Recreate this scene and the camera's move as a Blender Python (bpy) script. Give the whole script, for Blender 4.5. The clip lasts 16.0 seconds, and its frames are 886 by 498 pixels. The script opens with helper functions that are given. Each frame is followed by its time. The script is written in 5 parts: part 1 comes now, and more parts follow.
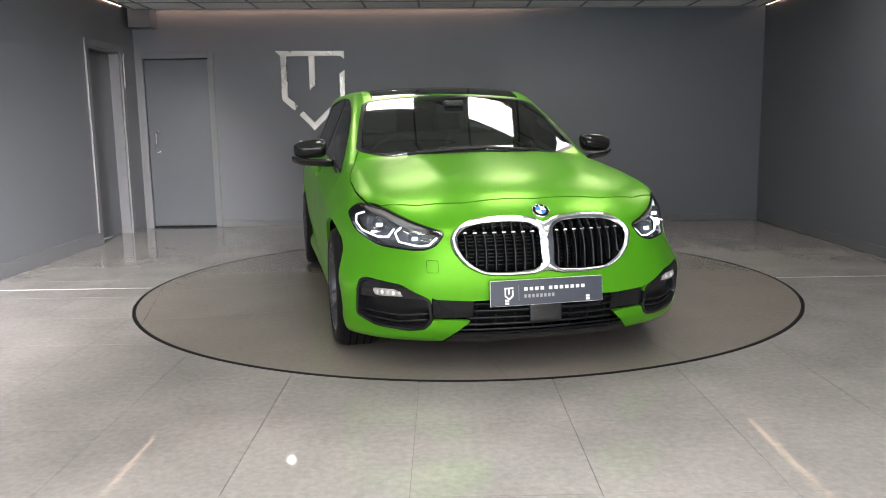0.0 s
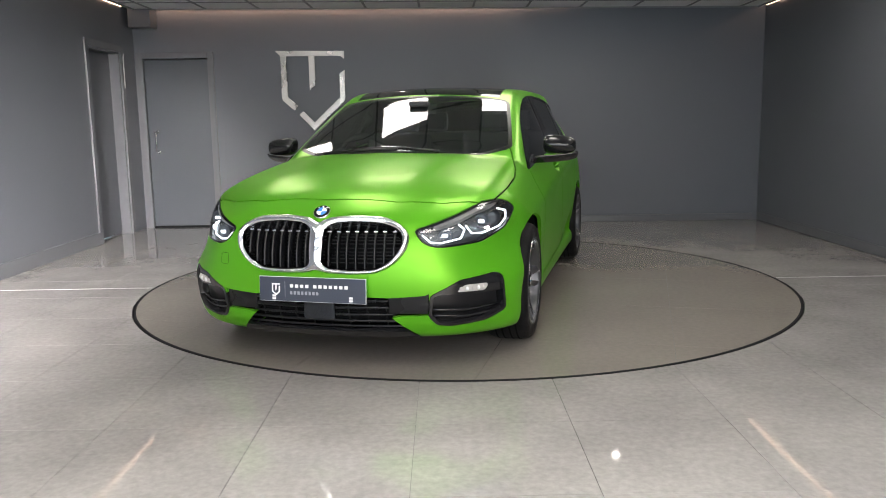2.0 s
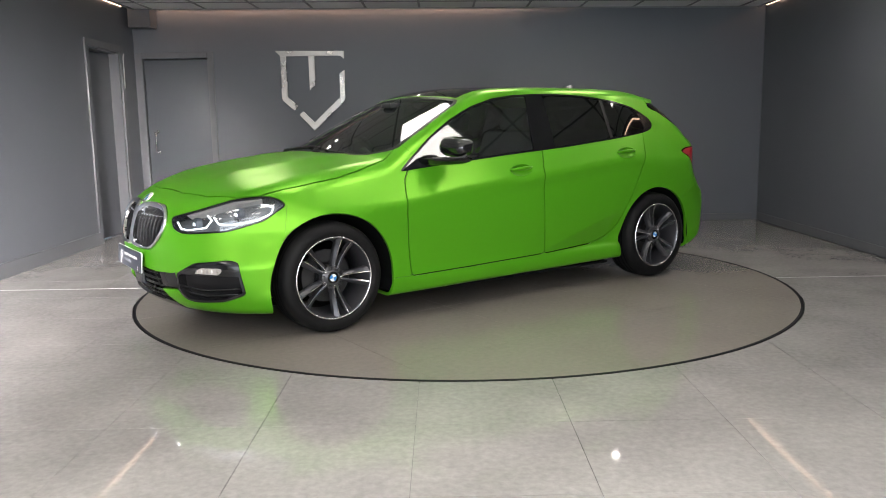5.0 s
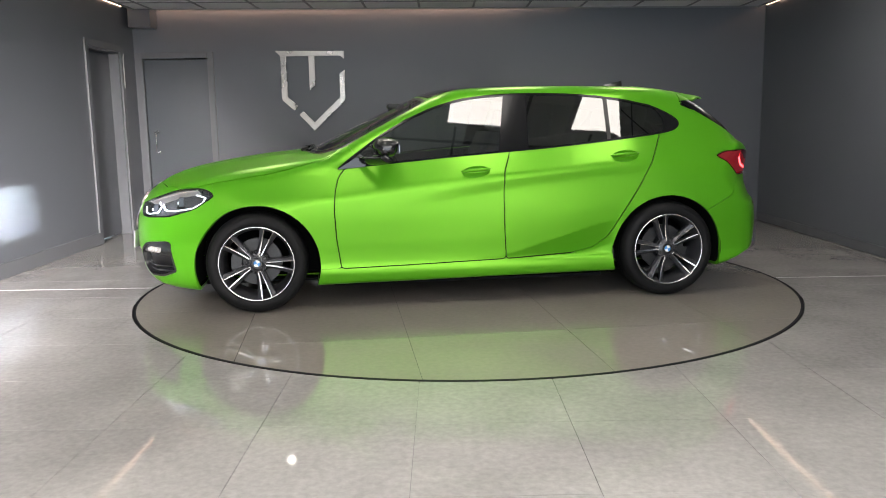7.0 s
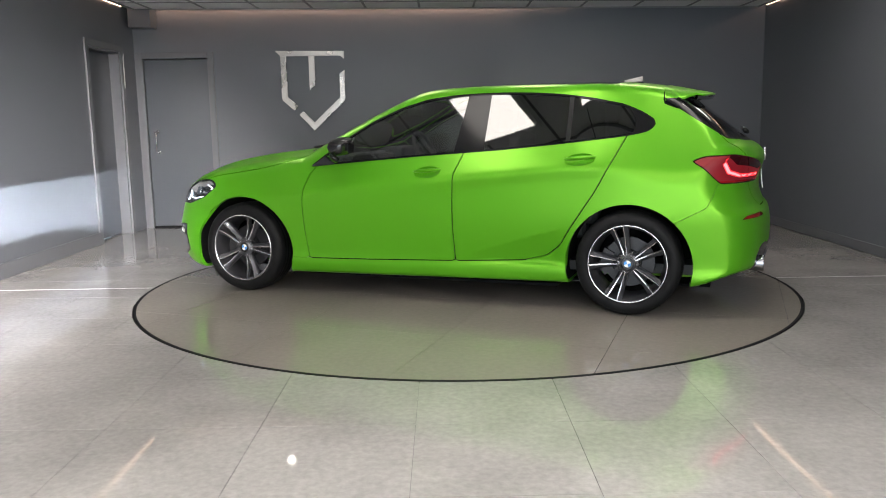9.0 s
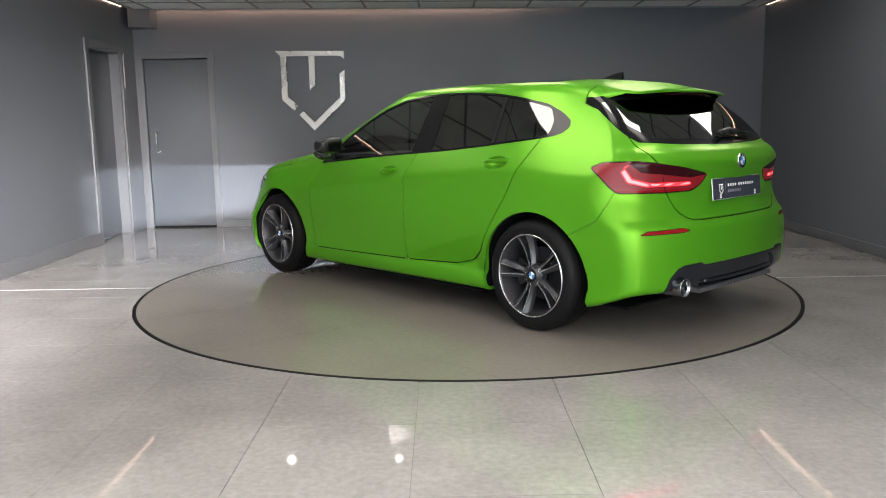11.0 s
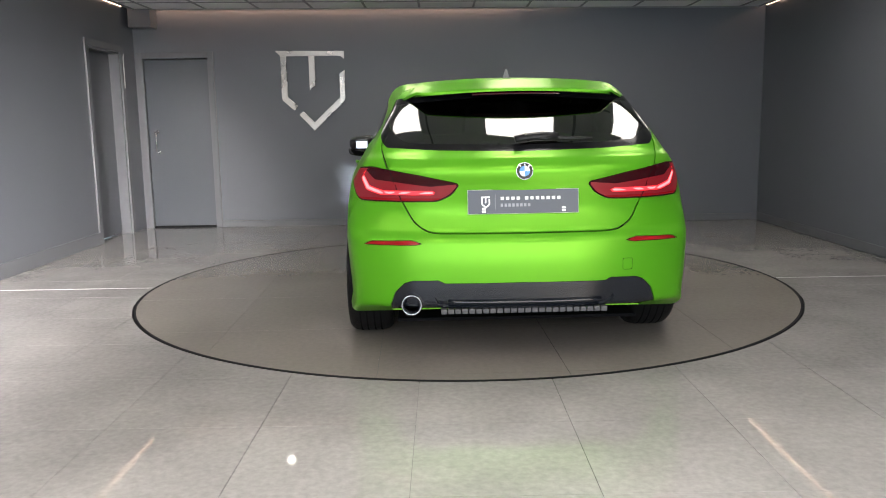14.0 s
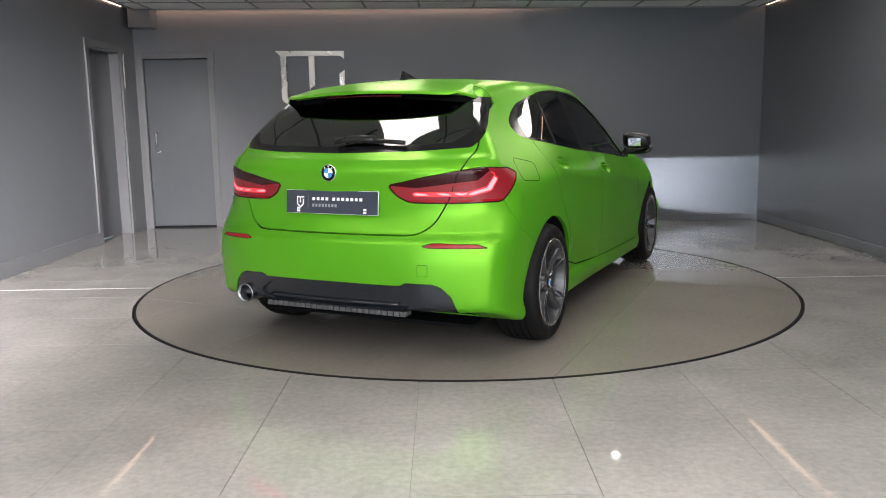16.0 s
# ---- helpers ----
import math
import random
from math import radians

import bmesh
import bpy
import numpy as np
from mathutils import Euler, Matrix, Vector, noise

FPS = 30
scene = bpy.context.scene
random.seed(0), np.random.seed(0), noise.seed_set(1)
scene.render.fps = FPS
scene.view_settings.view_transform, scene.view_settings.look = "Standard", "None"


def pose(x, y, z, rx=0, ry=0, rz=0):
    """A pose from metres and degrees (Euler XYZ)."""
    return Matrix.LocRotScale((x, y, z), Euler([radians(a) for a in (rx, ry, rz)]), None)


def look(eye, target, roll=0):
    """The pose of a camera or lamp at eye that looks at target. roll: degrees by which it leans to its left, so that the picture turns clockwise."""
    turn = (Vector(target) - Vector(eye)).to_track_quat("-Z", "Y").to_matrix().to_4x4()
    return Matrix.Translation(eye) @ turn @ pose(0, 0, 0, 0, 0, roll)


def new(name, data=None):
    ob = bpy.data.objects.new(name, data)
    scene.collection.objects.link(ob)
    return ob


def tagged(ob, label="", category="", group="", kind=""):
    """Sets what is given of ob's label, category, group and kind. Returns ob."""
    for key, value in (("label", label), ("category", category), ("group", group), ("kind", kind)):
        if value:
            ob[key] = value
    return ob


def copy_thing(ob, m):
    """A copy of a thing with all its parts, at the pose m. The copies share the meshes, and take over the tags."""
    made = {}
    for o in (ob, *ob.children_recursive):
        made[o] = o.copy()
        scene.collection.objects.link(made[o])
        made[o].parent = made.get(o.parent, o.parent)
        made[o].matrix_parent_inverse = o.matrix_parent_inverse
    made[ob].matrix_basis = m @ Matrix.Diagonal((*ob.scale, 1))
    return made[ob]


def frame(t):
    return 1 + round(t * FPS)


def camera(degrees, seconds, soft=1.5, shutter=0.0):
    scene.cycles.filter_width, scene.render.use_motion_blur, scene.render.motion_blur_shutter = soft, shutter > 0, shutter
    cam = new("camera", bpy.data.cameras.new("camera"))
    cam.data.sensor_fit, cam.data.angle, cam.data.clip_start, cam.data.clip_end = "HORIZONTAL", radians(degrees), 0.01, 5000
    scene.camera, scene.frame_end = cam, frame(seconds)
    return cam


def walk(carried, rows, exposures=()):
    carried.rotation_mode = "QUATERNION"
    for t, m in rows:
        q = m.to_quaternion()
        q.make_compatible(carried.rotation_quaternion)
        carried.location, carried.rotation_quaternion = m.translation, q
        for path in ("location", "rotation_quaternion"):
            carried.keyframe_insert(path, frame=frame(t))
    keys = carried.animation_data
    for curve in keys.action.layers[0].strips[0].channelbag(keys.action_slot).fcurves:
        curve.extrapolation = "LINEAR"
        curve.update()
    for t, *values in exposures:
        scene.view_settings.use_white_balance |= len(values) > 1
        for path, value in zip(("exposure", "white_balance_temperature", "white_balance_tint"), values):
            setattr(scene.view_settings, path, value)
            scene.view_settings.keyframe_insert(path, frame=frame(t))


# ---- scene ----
# ---- camera: it stands still ----
cam = camera(57.87, 16.0, soft=1.0)
EYE = Matrix.Translation((-0.1533, -5.7790, 1.1573)) @ Matrix(((0.999863, 0.016552, 0.0), (-0.002555, 0.154353, -0.988012), (-0.016354, 0.987877, 0.154374))).to_4x4()
walk(cam, [(0.0, EYE), (16.0, EYE)], exposures=[(0.0, 1.20), (16.0, 1.20)])

# ---- light: overcast day through an assumed, unseen open front, ceiling panels, warm cove strips ----
world = bpy.data.worlds.new("overcast_sky")
scene.world = world
world.use_nodes = True
sky = world.node_tree.nodes.new("ShaderNodeTexSky")
sky.sky_type, sky.sun_disc = "NISHITA", False
sky.sun_elevation, sky.sun_rotation = radians(34), radians(156)
sky.air_density, sky.dust_density = 1.0, 4.0
world.node_tree.links.new(sky.outputs[0], world.node_tree.nodes["Background"].inputs[0])
world.node_tree.nodes["Background"].inputs[1].default_value = 0.08

sun = new("sun", bpy.data.lights.new("sun", "SUN"))
sun.data.energy, sun.data.angle, sun.data.color = 2.6, radians(16), (1.0, 0.96, 0.92)
sun.matrix_world = look((0, 0, 0), (-0.45, 1.0, -0.75))

# area lamp added in the assumed front opening as bluish fill
daylight = new("daylight", bpy.data.lights.new("daylight", "AREA"))
daylight.data.shape, daylight.data.size, daylight.data.size_y = "RECTANGLE", 5.6, 2.2
daylight.data.energy, daylight.data.color = 72, (0.78, 0.89, 1.0)
daylight.matrix_world = look((-0.05, -6.75, 1.25), (-0.2, 0, 0.6))

# added lamp with no known source: brightens the side wall low down
wall_fill = new("low_daylight", bpy.data.lights.new("low_daylight", "AREA"))
wall_fill.data.shape, wall_fill.data.size, wall_fill.data.size_y = "RECTANGLE", 0.6, 0.6
wall_fill.data.energy, wall_fill.data.color, wall_fill.data.spread = 40, (1.0, 0.95, 0.93), radians(34)
wall_fill.matrix_world = look((-1.5, -6.3, 1.9), (-3.64, 0.40, 0.15))


# ---- materials ----
def shader(name, colour=(0.5, 0.5, 0.5), rough=0.5, metal=0.0, **more):
    m = bpy.data.materials.new(name)
    m.use_nodes = True
    b = m.node_tree.nodes["Principled BSDF"]
    b.inputs["Base Color"].default_value = (*colour, 1)
    b.inputs["Roughness"].default_value, b.inputs["Metallic"].default_value = rough, metal
    for key, value in more.items():
        b.inputs[key.replace("_", " ")].default_value = value
    return m


def node(m, kind, **values):
    n = m.node_tree.nodes.new(kind)
    for key, value in values.items():
        n.inputs[key.replace("_", " ")].default_value = value
    return n


def link(m, a, b):
    m.node_tree.links.new(a, b)


def weather(m, colour, spread=0.15, scale=3.0, fine=60.0, bump=0.02, rough=None, rough_spread=0.1, tile=0.0):
    """Two scales of variation in colour and gloss, and fine relief."""
    b = m.node_tree.nodes["Principled BSDF"]
    at = node(m, "ShaderNodeTexCoord").outputs["Object"]
    big, small = node(m, "ShaderNodeTexNoise", Scale=scale, Detail=5.0), node(m, "ShaderNodeTexNoise", Scale=fine, Detail=4.0, Roughness=0.6)
    link(m, at, big.inputs["Vector"]), link(m, at, small.inputs["Vector"])
    mix = node(m, "ShaderNodeMath")
    mix.operation = "ADD"
    link(m, big.outputs[0], mix.inputs[0]), link(m, small.outputs[0], mix.inputs[1])
    value = mix.outputs[0]
    if tile:
        info = node(m, "ShaderNodeObjectInfo")
        piece = node(m, "ShaderNodeMath")
        piece.operation, piece.inputs[1].default_value = "MULTIPLY", tile
        more = node(m, "ShaderNodeMath")
        more.operation = "ADD"
        link(m, info.outputs["Random"], piece.inputs[0]), link(m, piece.outputs[0], more.inputs[0]), link(m, value, more.inputs[1])
        value = more.outputs[0]
    ramp = node(m, "ShaderNodeMapRange", From_Min=0.55, From_Max=1.45 + tile)
    link(m, value, ramp.inputs[0])
    tint = m.node_tree.nodes.new("ShaderNodeMix")
    tint.data_type = "RGBA"
    tint.inputs[6].default_value = (*[c * (1 - spread) for c in colour], 1)
    tint.inputs[7].default_value = (*[c * (1 + spread) for c in colour], 1)
    link(m, ramp.outputs[0], tint.inputs[0]), link(m, tint.outputs[2], b.inputs["Base Color"])
    if rough is not None:
        gloss = node(m, "ShaderNodeMapRange", From_Min=0.3, From_Max=0.7, To_Min=rough - rough_spread, To_Max=rough + rough_spread)
        link(m, big.outputs[0], gloss.inputs[0]), link(m, gloss.outputs[0], b.inputs["Roughness"])
    if bump:
        relief = node(m, "ShaderNodeBump", Strength=bump, Distance=0.01)
        link(m, small.outputs[0], relief.inputs["Height"]), link(m, relief.outputs[0], b.inputs["Normal"])
    return m


def glow(name, colour, strength):
    m = shader(name, colour, 0.4)
    b = m.node_tree.nodes["Principled BSDF"]
    b.inputs["Emission Color"].default_value, b.inputs["Emission Strength"].default_value = (*colour, 1), strength
    return m


GREY = (0.110, 0.117, 0.134)
wall_paint = weather(shader("grey_wall_paint", GREY, 0.42), GREY, 0.07, 0.8, 150, 0.06, 0.42, 0.08)
trim_paint = weather(shader("grey_trim_paint", GREY, 0.35), (0.112, 0.115, 0.126), 0.05, 2, 90, 0.03, 0.34, 0.05)
door_paint = weather(shader("blue_grey_door_paint", GREY, 0.4), (0.066, 0.073, 0.086), 0.05, 1.5, 120, 0.03, 0.36, 0.05)
tile_stone = weather(shader("grey_porcelain", rough=0.15, IOR=1.50), (0.276, 0.262, 0.252), 0.30, 2.2, 34, 0.0, 0.045, 0.006, tile=0.12)
disc_stone = weather(shader("brown_grey_porcelain", rough=0.12, IOR=1.43), (0.222, 0.200, 0.178), 0.14, 1.4, 34, 0.0, 0.042, 0.004, tile=0.06)
grout = weather(shader("tile_grout", rough=0.8), (0.13, 0.125, 0.12), 0.2, 8, 120, 0.05)
pale_strip = shader("pale_joint_strip", (0.46, 0.45, 0.44), 0.8)
ring_black = shader("turntable_gap_black", (0.005, 0.005, 0.006), 0.8, Specular_IOR_Level=0.1)
ceiling_white = weather(shader("ceiling_tile_white", rough=0.9), (0.78, 0.78, 0.78), 0.05, 3, 200, 0.2)
bar_white = shader("ceiling_bar_grey", (0.20, 0.20, 0.21), 0.5)
panel_glow = glow("ceiling_panel_light", (1.0, 0.935, 0.87), 5.6)
cove_glow = glow("warm_cove_strip", (1.0, 0.66, 0.46), 3.0)
wash_glow = glow("hidden_cove_strip", (1.0, 0.62, 0.42), 5.0)
spot_glow = glow("downlight_glow", (1.0, 0.93, 0.82), 30.0)
steel = weather(shader("brushed_steel", metal=1.0, rough=0.3), (0.42, 0.40, 0.38), 0.10, 4, 90, 0.02, 0.30, 0.08)
chrome = shader("chrome", (0.80, 0.80, 0.82), 0.08, 1.0)
asphalt = weather(shader("forecourt_asphalt", rough=0.85), (0.055, 0.055, 0.055), 0.2, 0.5, 60, 0.2)


# ---- mesh helpers ----
def mesh_object(name, verts, faces, material, parent=None, label="", smooth=False):
    me = bpy.data.meshes.new(name)
    me.from_pydata([tuple(v) for v in verts], [], [tuple(int(i) for i in f) for f in faces])
    me.materials.append(material)
    if smooth:
        me.shade_smooth()
    me.update()
    ob = new(name, me)
    ob.parent = parent
    return tagged(ob, label)


def part(name, bm, material, parent=None, label="", smooth=False):
    me = bpy.data.meshes.new(name)
    bm.normal_update()
    bm.to_mesh(me)
    bm.free()
    me.materials.append(material)
    if smooth:
        me.shade_smooth()
    ob = new(name, me)
    ob.parent = parent
    return tagged(ob, label)


def box(x0, x1, y0, y1, z0, z1, bevel=0.0, bm=None, segments=2):
    own = bmesh.new()
    bmesh.ops.create_cube(own, size=1)
    for v in own.verts:
        v.co = Vector((x0 + (x1 - x0) * (v.co.x + 0.5), y0 + (y1 - y0) * (v.co.y + 0.5), z0 + (z1 - z0) * (v.co.z + 0.5)))
    if bevel:
        bmesh.ops.bevel(own, geom=own.edges[:], offset=bevel, segments=segments, affect="EDGES", profile=0.6)
    return join(bm, own)


def join(bm, own):
    if bm is None:
        return own
    me = bpy.data.meshes.new("tmp")
    own.to_mesh(me)
    own.free()
    bm.from_mesh(me)
    bpy.data.meshes.remove(me)
    return bm


def slab(outline, depth, m, bevel=0.0, bm=None, segments=2):
    """A flat outline in the local xy plane, raised by depth, at the pose m."""
    own = bmesh.new()
    face = own.faces.new([own.verts.new((x, y, 0)) for x, y in outline])
    if face.normal.z < 0 or sum(a[0] * b[1] - b[0] * a[1] for a, b in zip(outline, [*outline[1:], outline[0]])) < 0:
        bmesh.ops.reverse_faces(own, faces=[face])
    got = bmesh.ops.extrude_face_region(own, geom=[face])
    bmesh.ops.translate(own, verts=[v for v in got["geom"] if isinstance(v, bmesh.types.BMVert)], vec=(0, 0, depth))
    bmesh.ops.recalc_face_normals(own, faces=own.faces[:])
    if bevel:
        top = [e for e in own.edges if all(abs(v.co.z - depth) < 1e-6 for v in e.verts)]
        bmesh.ops.bevel(own, geom=top, offset=bevel, segments=segments, affect="EDGES", profile=0.6)
    own.transform(m)
    return join(bm, own)


def lathe(profile, m=Matrix(), count=48, bm=None, closed=False):
    """A profile of (radius, height) turned round the local z axis."""
    own = bmesh.new()
    rings = []
    for r, h in profile:
        rings.append([own.verts.new((r * math.cos(a), r * math.sin(a), h)) for a in [2 * math.pi * i / count for i in range(count)]] if r > 1e-6 else [own.verts.new((0, 0, h))])
    pairs = list(zip(rings, rings[1:])) + ([(rings[-1], rings[0])] if closed else [])
    for a, b in pairs:
        for i in range(count):
            j = (i + 1) % count
            q = [a[i % len(a)], a[j % len(a)], b[j % len(b)], b[i % len(b)]]
            q = [v for k, v in enumerate(q) if v not in q[:k]]
            if len(q) > 2:
                own.faces.new(q)
    bmesh.ops.recalc_face_normals(own, faces=own.faces[:])
    own.transform(m)
    return join(bm, own)


def tube(points, radius, sides=10, bm=None, closed=False, flat=1.0):
    """A round bar along points."""
    own = bmesh.new()
    pts = [Vector(p) for p in points]
    rings, side = [], None
    for i, p in enumerate(pts):
        if closed:
            d = pts[(i + 1) % len(pts)] - pts[i - 1]
        else:
            d = pts[min(i + 1, len(pts) - 1)] - pts[max(i - 1, 0)]
        d.normalize()
        if side is None:
            side = d.orthogonal()
        side = (side - d * side.dot(d)).normalized()
        up = d.cross(side)
        rings.append([own.verts.new(p + radius * (side * math.cos(a) + up * flat * math.sin(a))) for a in [2 * math.pi * k / sides for k in range(sides)]])
    for a, b in list(zip(rings, rings[1:])) + ([(rings[-1], rings[0])] if closed else []):
        for k in range(sides):
            own.faces.new((a[k], a[(k + 1) % sides], b[(k + 1) % sides], b[k]))
    if not closed:
        own.faces.new(rings[0][::-1]), own.faces.new(rings[-1])
    bmesh.ops.recalc_face_normals(own, faces=own.faces[:])
    return join(bm, own)


# ---- the room ----
LEFT, RIGHT, FRONT = -3.64, 3.50, -6.45


def back_y(x):
    return 3.543 - 0.0165 * x


def ceil_z(x):
    return 2.417 - 0.0108 * x


BACK = Matrix.Translation((0, 3.543, 0)) @ Matrix.Rotation(-0.0165, 4, "Z")  # the back wall's own space: x along it, y into it


def setting(name, bm, material, label, category):
    return tagged(part(name, bm, material), label, category, kind="structure")


def build_walls():
    bm = box(LEFT - 0.15, -3.545, 0, 0.2, 0, 2.8)
    box(-3.545, -2.805, 0, 0.2, 1.94, 2.8, bm=bm), box(-2.805, RIGHT + 0.3, 0, 0.2, 0, 2.8, bm=bm)
    bm.transform(BACK)
    setting("wall_back", bm, wall_paint, "smooth dark grey painted wall behind the turntable", "wall")
    bm = box(LEFT - 0.25, LEFT, FRONT - 0.3, 2.36, 0, 2.8)
    box(LEFT - 0.25, LEFT, 2.36, 3.16, 1.98, 2.8, bm=bm), box(LEFT - 0.25, LEFT, 3.16, 3.61, 0, 2.8, bm=bm)
    setting("wall_left", bm, wall_paint, "grey painted side wall with a recessed door", "wall")
    setting("wall_right", box(RIGHT, RIGHT + 0.2, FRONT - 0.3, 3.48, 0, 2.8), wall_paint, "plain grey painted side wall", "wall")
    # unseen front wall, assumed; its opening limits how far the sun reaches in
    bm = box(LEFT, -3.2, FRONT - 0.25, FRONT, 0, 2.8)
    box(3.15, RIGHT, FRONT - 0.25, FRONT, 0, 2.8, bm=bm), box(-3.2, 3.15, FRONT - 0.25, FRONT, 2.42, 2.8, bm=bm)
    setting("wall_front", bm, wall_paint, "unseen grey wall round an assumed wide open front", "wall")
    # skirting boards
    bm = box(LEFT, LEFT + 0.018, FRONT, 2.29, 0, 0.125, 0.006)
    setting("baseboard_left", bm, trim_paint, "grey painted skirting board along the side wall", "skirting board")
    bm = box(-2.735, RIGHT - 0.06, -0.018, 0, 0, 0.075, 0.005)
    bm.transform(BACK)
    setting("baseboard_back", bm, trim_paint, "grey painted skirting board along the back wall", "skirting board")
    bm = box(RIGHT - 0.016, RIGHT, FRONT, 3.44, 0.012, 0.09, 0.005)
    setting("baseboard_right", bm, trim_paint, "grey painted skirting board along the side wall", "skirting board")


def build_ceiling():
    x0, x1, y0, y1 = LEFT + 0.10, RIGHT - 0.10, FRONT, 3.42
    bm = bmesh.new()
    shear = Matrix(((1, 0, 0, 0), (0, 1, 0, 0), (-0.0108, 0, 1, 2.417), (0, 0, 0, 1)))
    box(LEFT, RIGHT, y0, 3.6, 0.10, 0.16, bm=bm)
    box(x0, x1, y0, y1 - 0.012, 0.012, 0.10, bm=bm)
    bars = bmesh.new()
    box(x0, x1, y1 - 0.02, y1, -0.002, 0.03, bm=bars), box(x0, x0 + 0.02, y0, y1, -0.002, 0.03, bm=bars), box(x1 - 0.02, x1, y0, y1, -0.002, 0.03, bm=bars)
    px = -0.37
    while px - 0.59 > x0:
        px -= 0.592
    cols = []
    while px < x1:
        cols.append(px)
        box(px - 0.011, px + 0.011, y0, y1 - 0.02, 0.004, 0.02, bm=bars)
        px += 0.592
    y = 2.92
    while y > y0:
        box(x0 + 0.02, x1 - 0.02, y - 0.011, y + 0.011, 0.0055, 0.02, bm=bars)
        y -= 0.592
    for b in (bm, bars):
        b.transform(shear)
    ceiling = setting("ceiling", bm, ceiling_white, "white tiled suspended ceiling with a recessed edge", "ceiling")
    tagged(part("ceiling_grid", bars, bar_white, ceiling), "thin grey ceiling grid bars")
    # warm strips tucked into the recess along the walls
    for name, b in (("back", box(LEFT + 0.30, RIGHT - 0.12, -0.122, -0.110, 2.437, 2.452)), ("left", box(LEFT + 0.002, LEFT + 0.012, FRONT, 3.3, 2.443, 2.452)),
                    ("right", box(RIGHT - 0.012, RIGHT - 0.002, FRONT, 3.44, 2.445, 2.454))):
        b.transform(Matrix(((1, 0, 0, 0), (0, 1, 0, 0), (-0.0108, 0, 1, 0), (0, 0, 0, 1))) @ (BACK if name == "back" else Matrix()))
        tagged(part("cove_light", b, wash_glow if name == "back" else cove_glow), "warm white light strip in the ceiling recess", "light strip", "cove lights")
    # square panels that light the place
    first = None
    for x in (-2.90, -1.80, -0.62, 0.48, 1.56, 2.66):
        # rows at -5.3 and -3.5 are unseen, added to brighten the near floor
        for y in (-5.3, -3.5, -1.38, 0.65):
            if (x < -1.5 and y == -1.38) or (x < -2.5 and y > 0) or (x > 2.5 and -4 < y < 0):
                continue
            at_x, at_y = (x - 0.09, y + 0.05) if y == -1.38 else (x, y)
            m = Matrix.Translation((at_x, at_y, ceil_z(at_x))) @ Matrix.Rotation(0.0108, 4, "Y")
            if first is None:
                first = tagged(new("ceiling_panel"), "square white glowing light panel in the ceiling", "ceiling light", "ceiling panels")
                b = box(-0.295, 0.295, -0.295, -0.255, -0.012, 0.01, 0.003)
                box(-0.295, 0.295, 0.255, 0.295, -0.012, 0.01, 0.003, b), box(-0.295, -0.255, -0.255, 0.255, -0.012, 0.01, 0.003, b), box(0.255, 0.295, -0.255, 0.255, -0.012, 0.01, 0.003, b)
                part("frame", b, ceiling_white, first)
                part("diffuser", box(-0.255, 0.255, -0.255, 0.255, -0.006, 0.008), panel_glow, first)
                first.matrix_basis = m
            else:
                copy_thing(first, m)
    first = None
    for x, y in ((-1.845, 2.50), (-0.66, 2.48), (1.67, 2.40)):
        m = Matrix.Translation((x, y, ceil_z(x)))
        if first is None:
            first = tagged(new("downlight"), "small round ceiling spotlight with a white rim", "spotlight", "ceiling spotlights")
            part("rim", lathe([(0.036, 0.008), (0.036, -0.006), (0.048, -0.006), (0.052, 0.008)], count=32), ceiling_white, first)
            part("lens", lathe([(0.0, -0.002), (0.036, -0.002), (0.036, 0.006), (0, 0.006)], count=32), spot_glow, first)
            first.matrix_basis = m
        else:
            copy_thing(first, m)


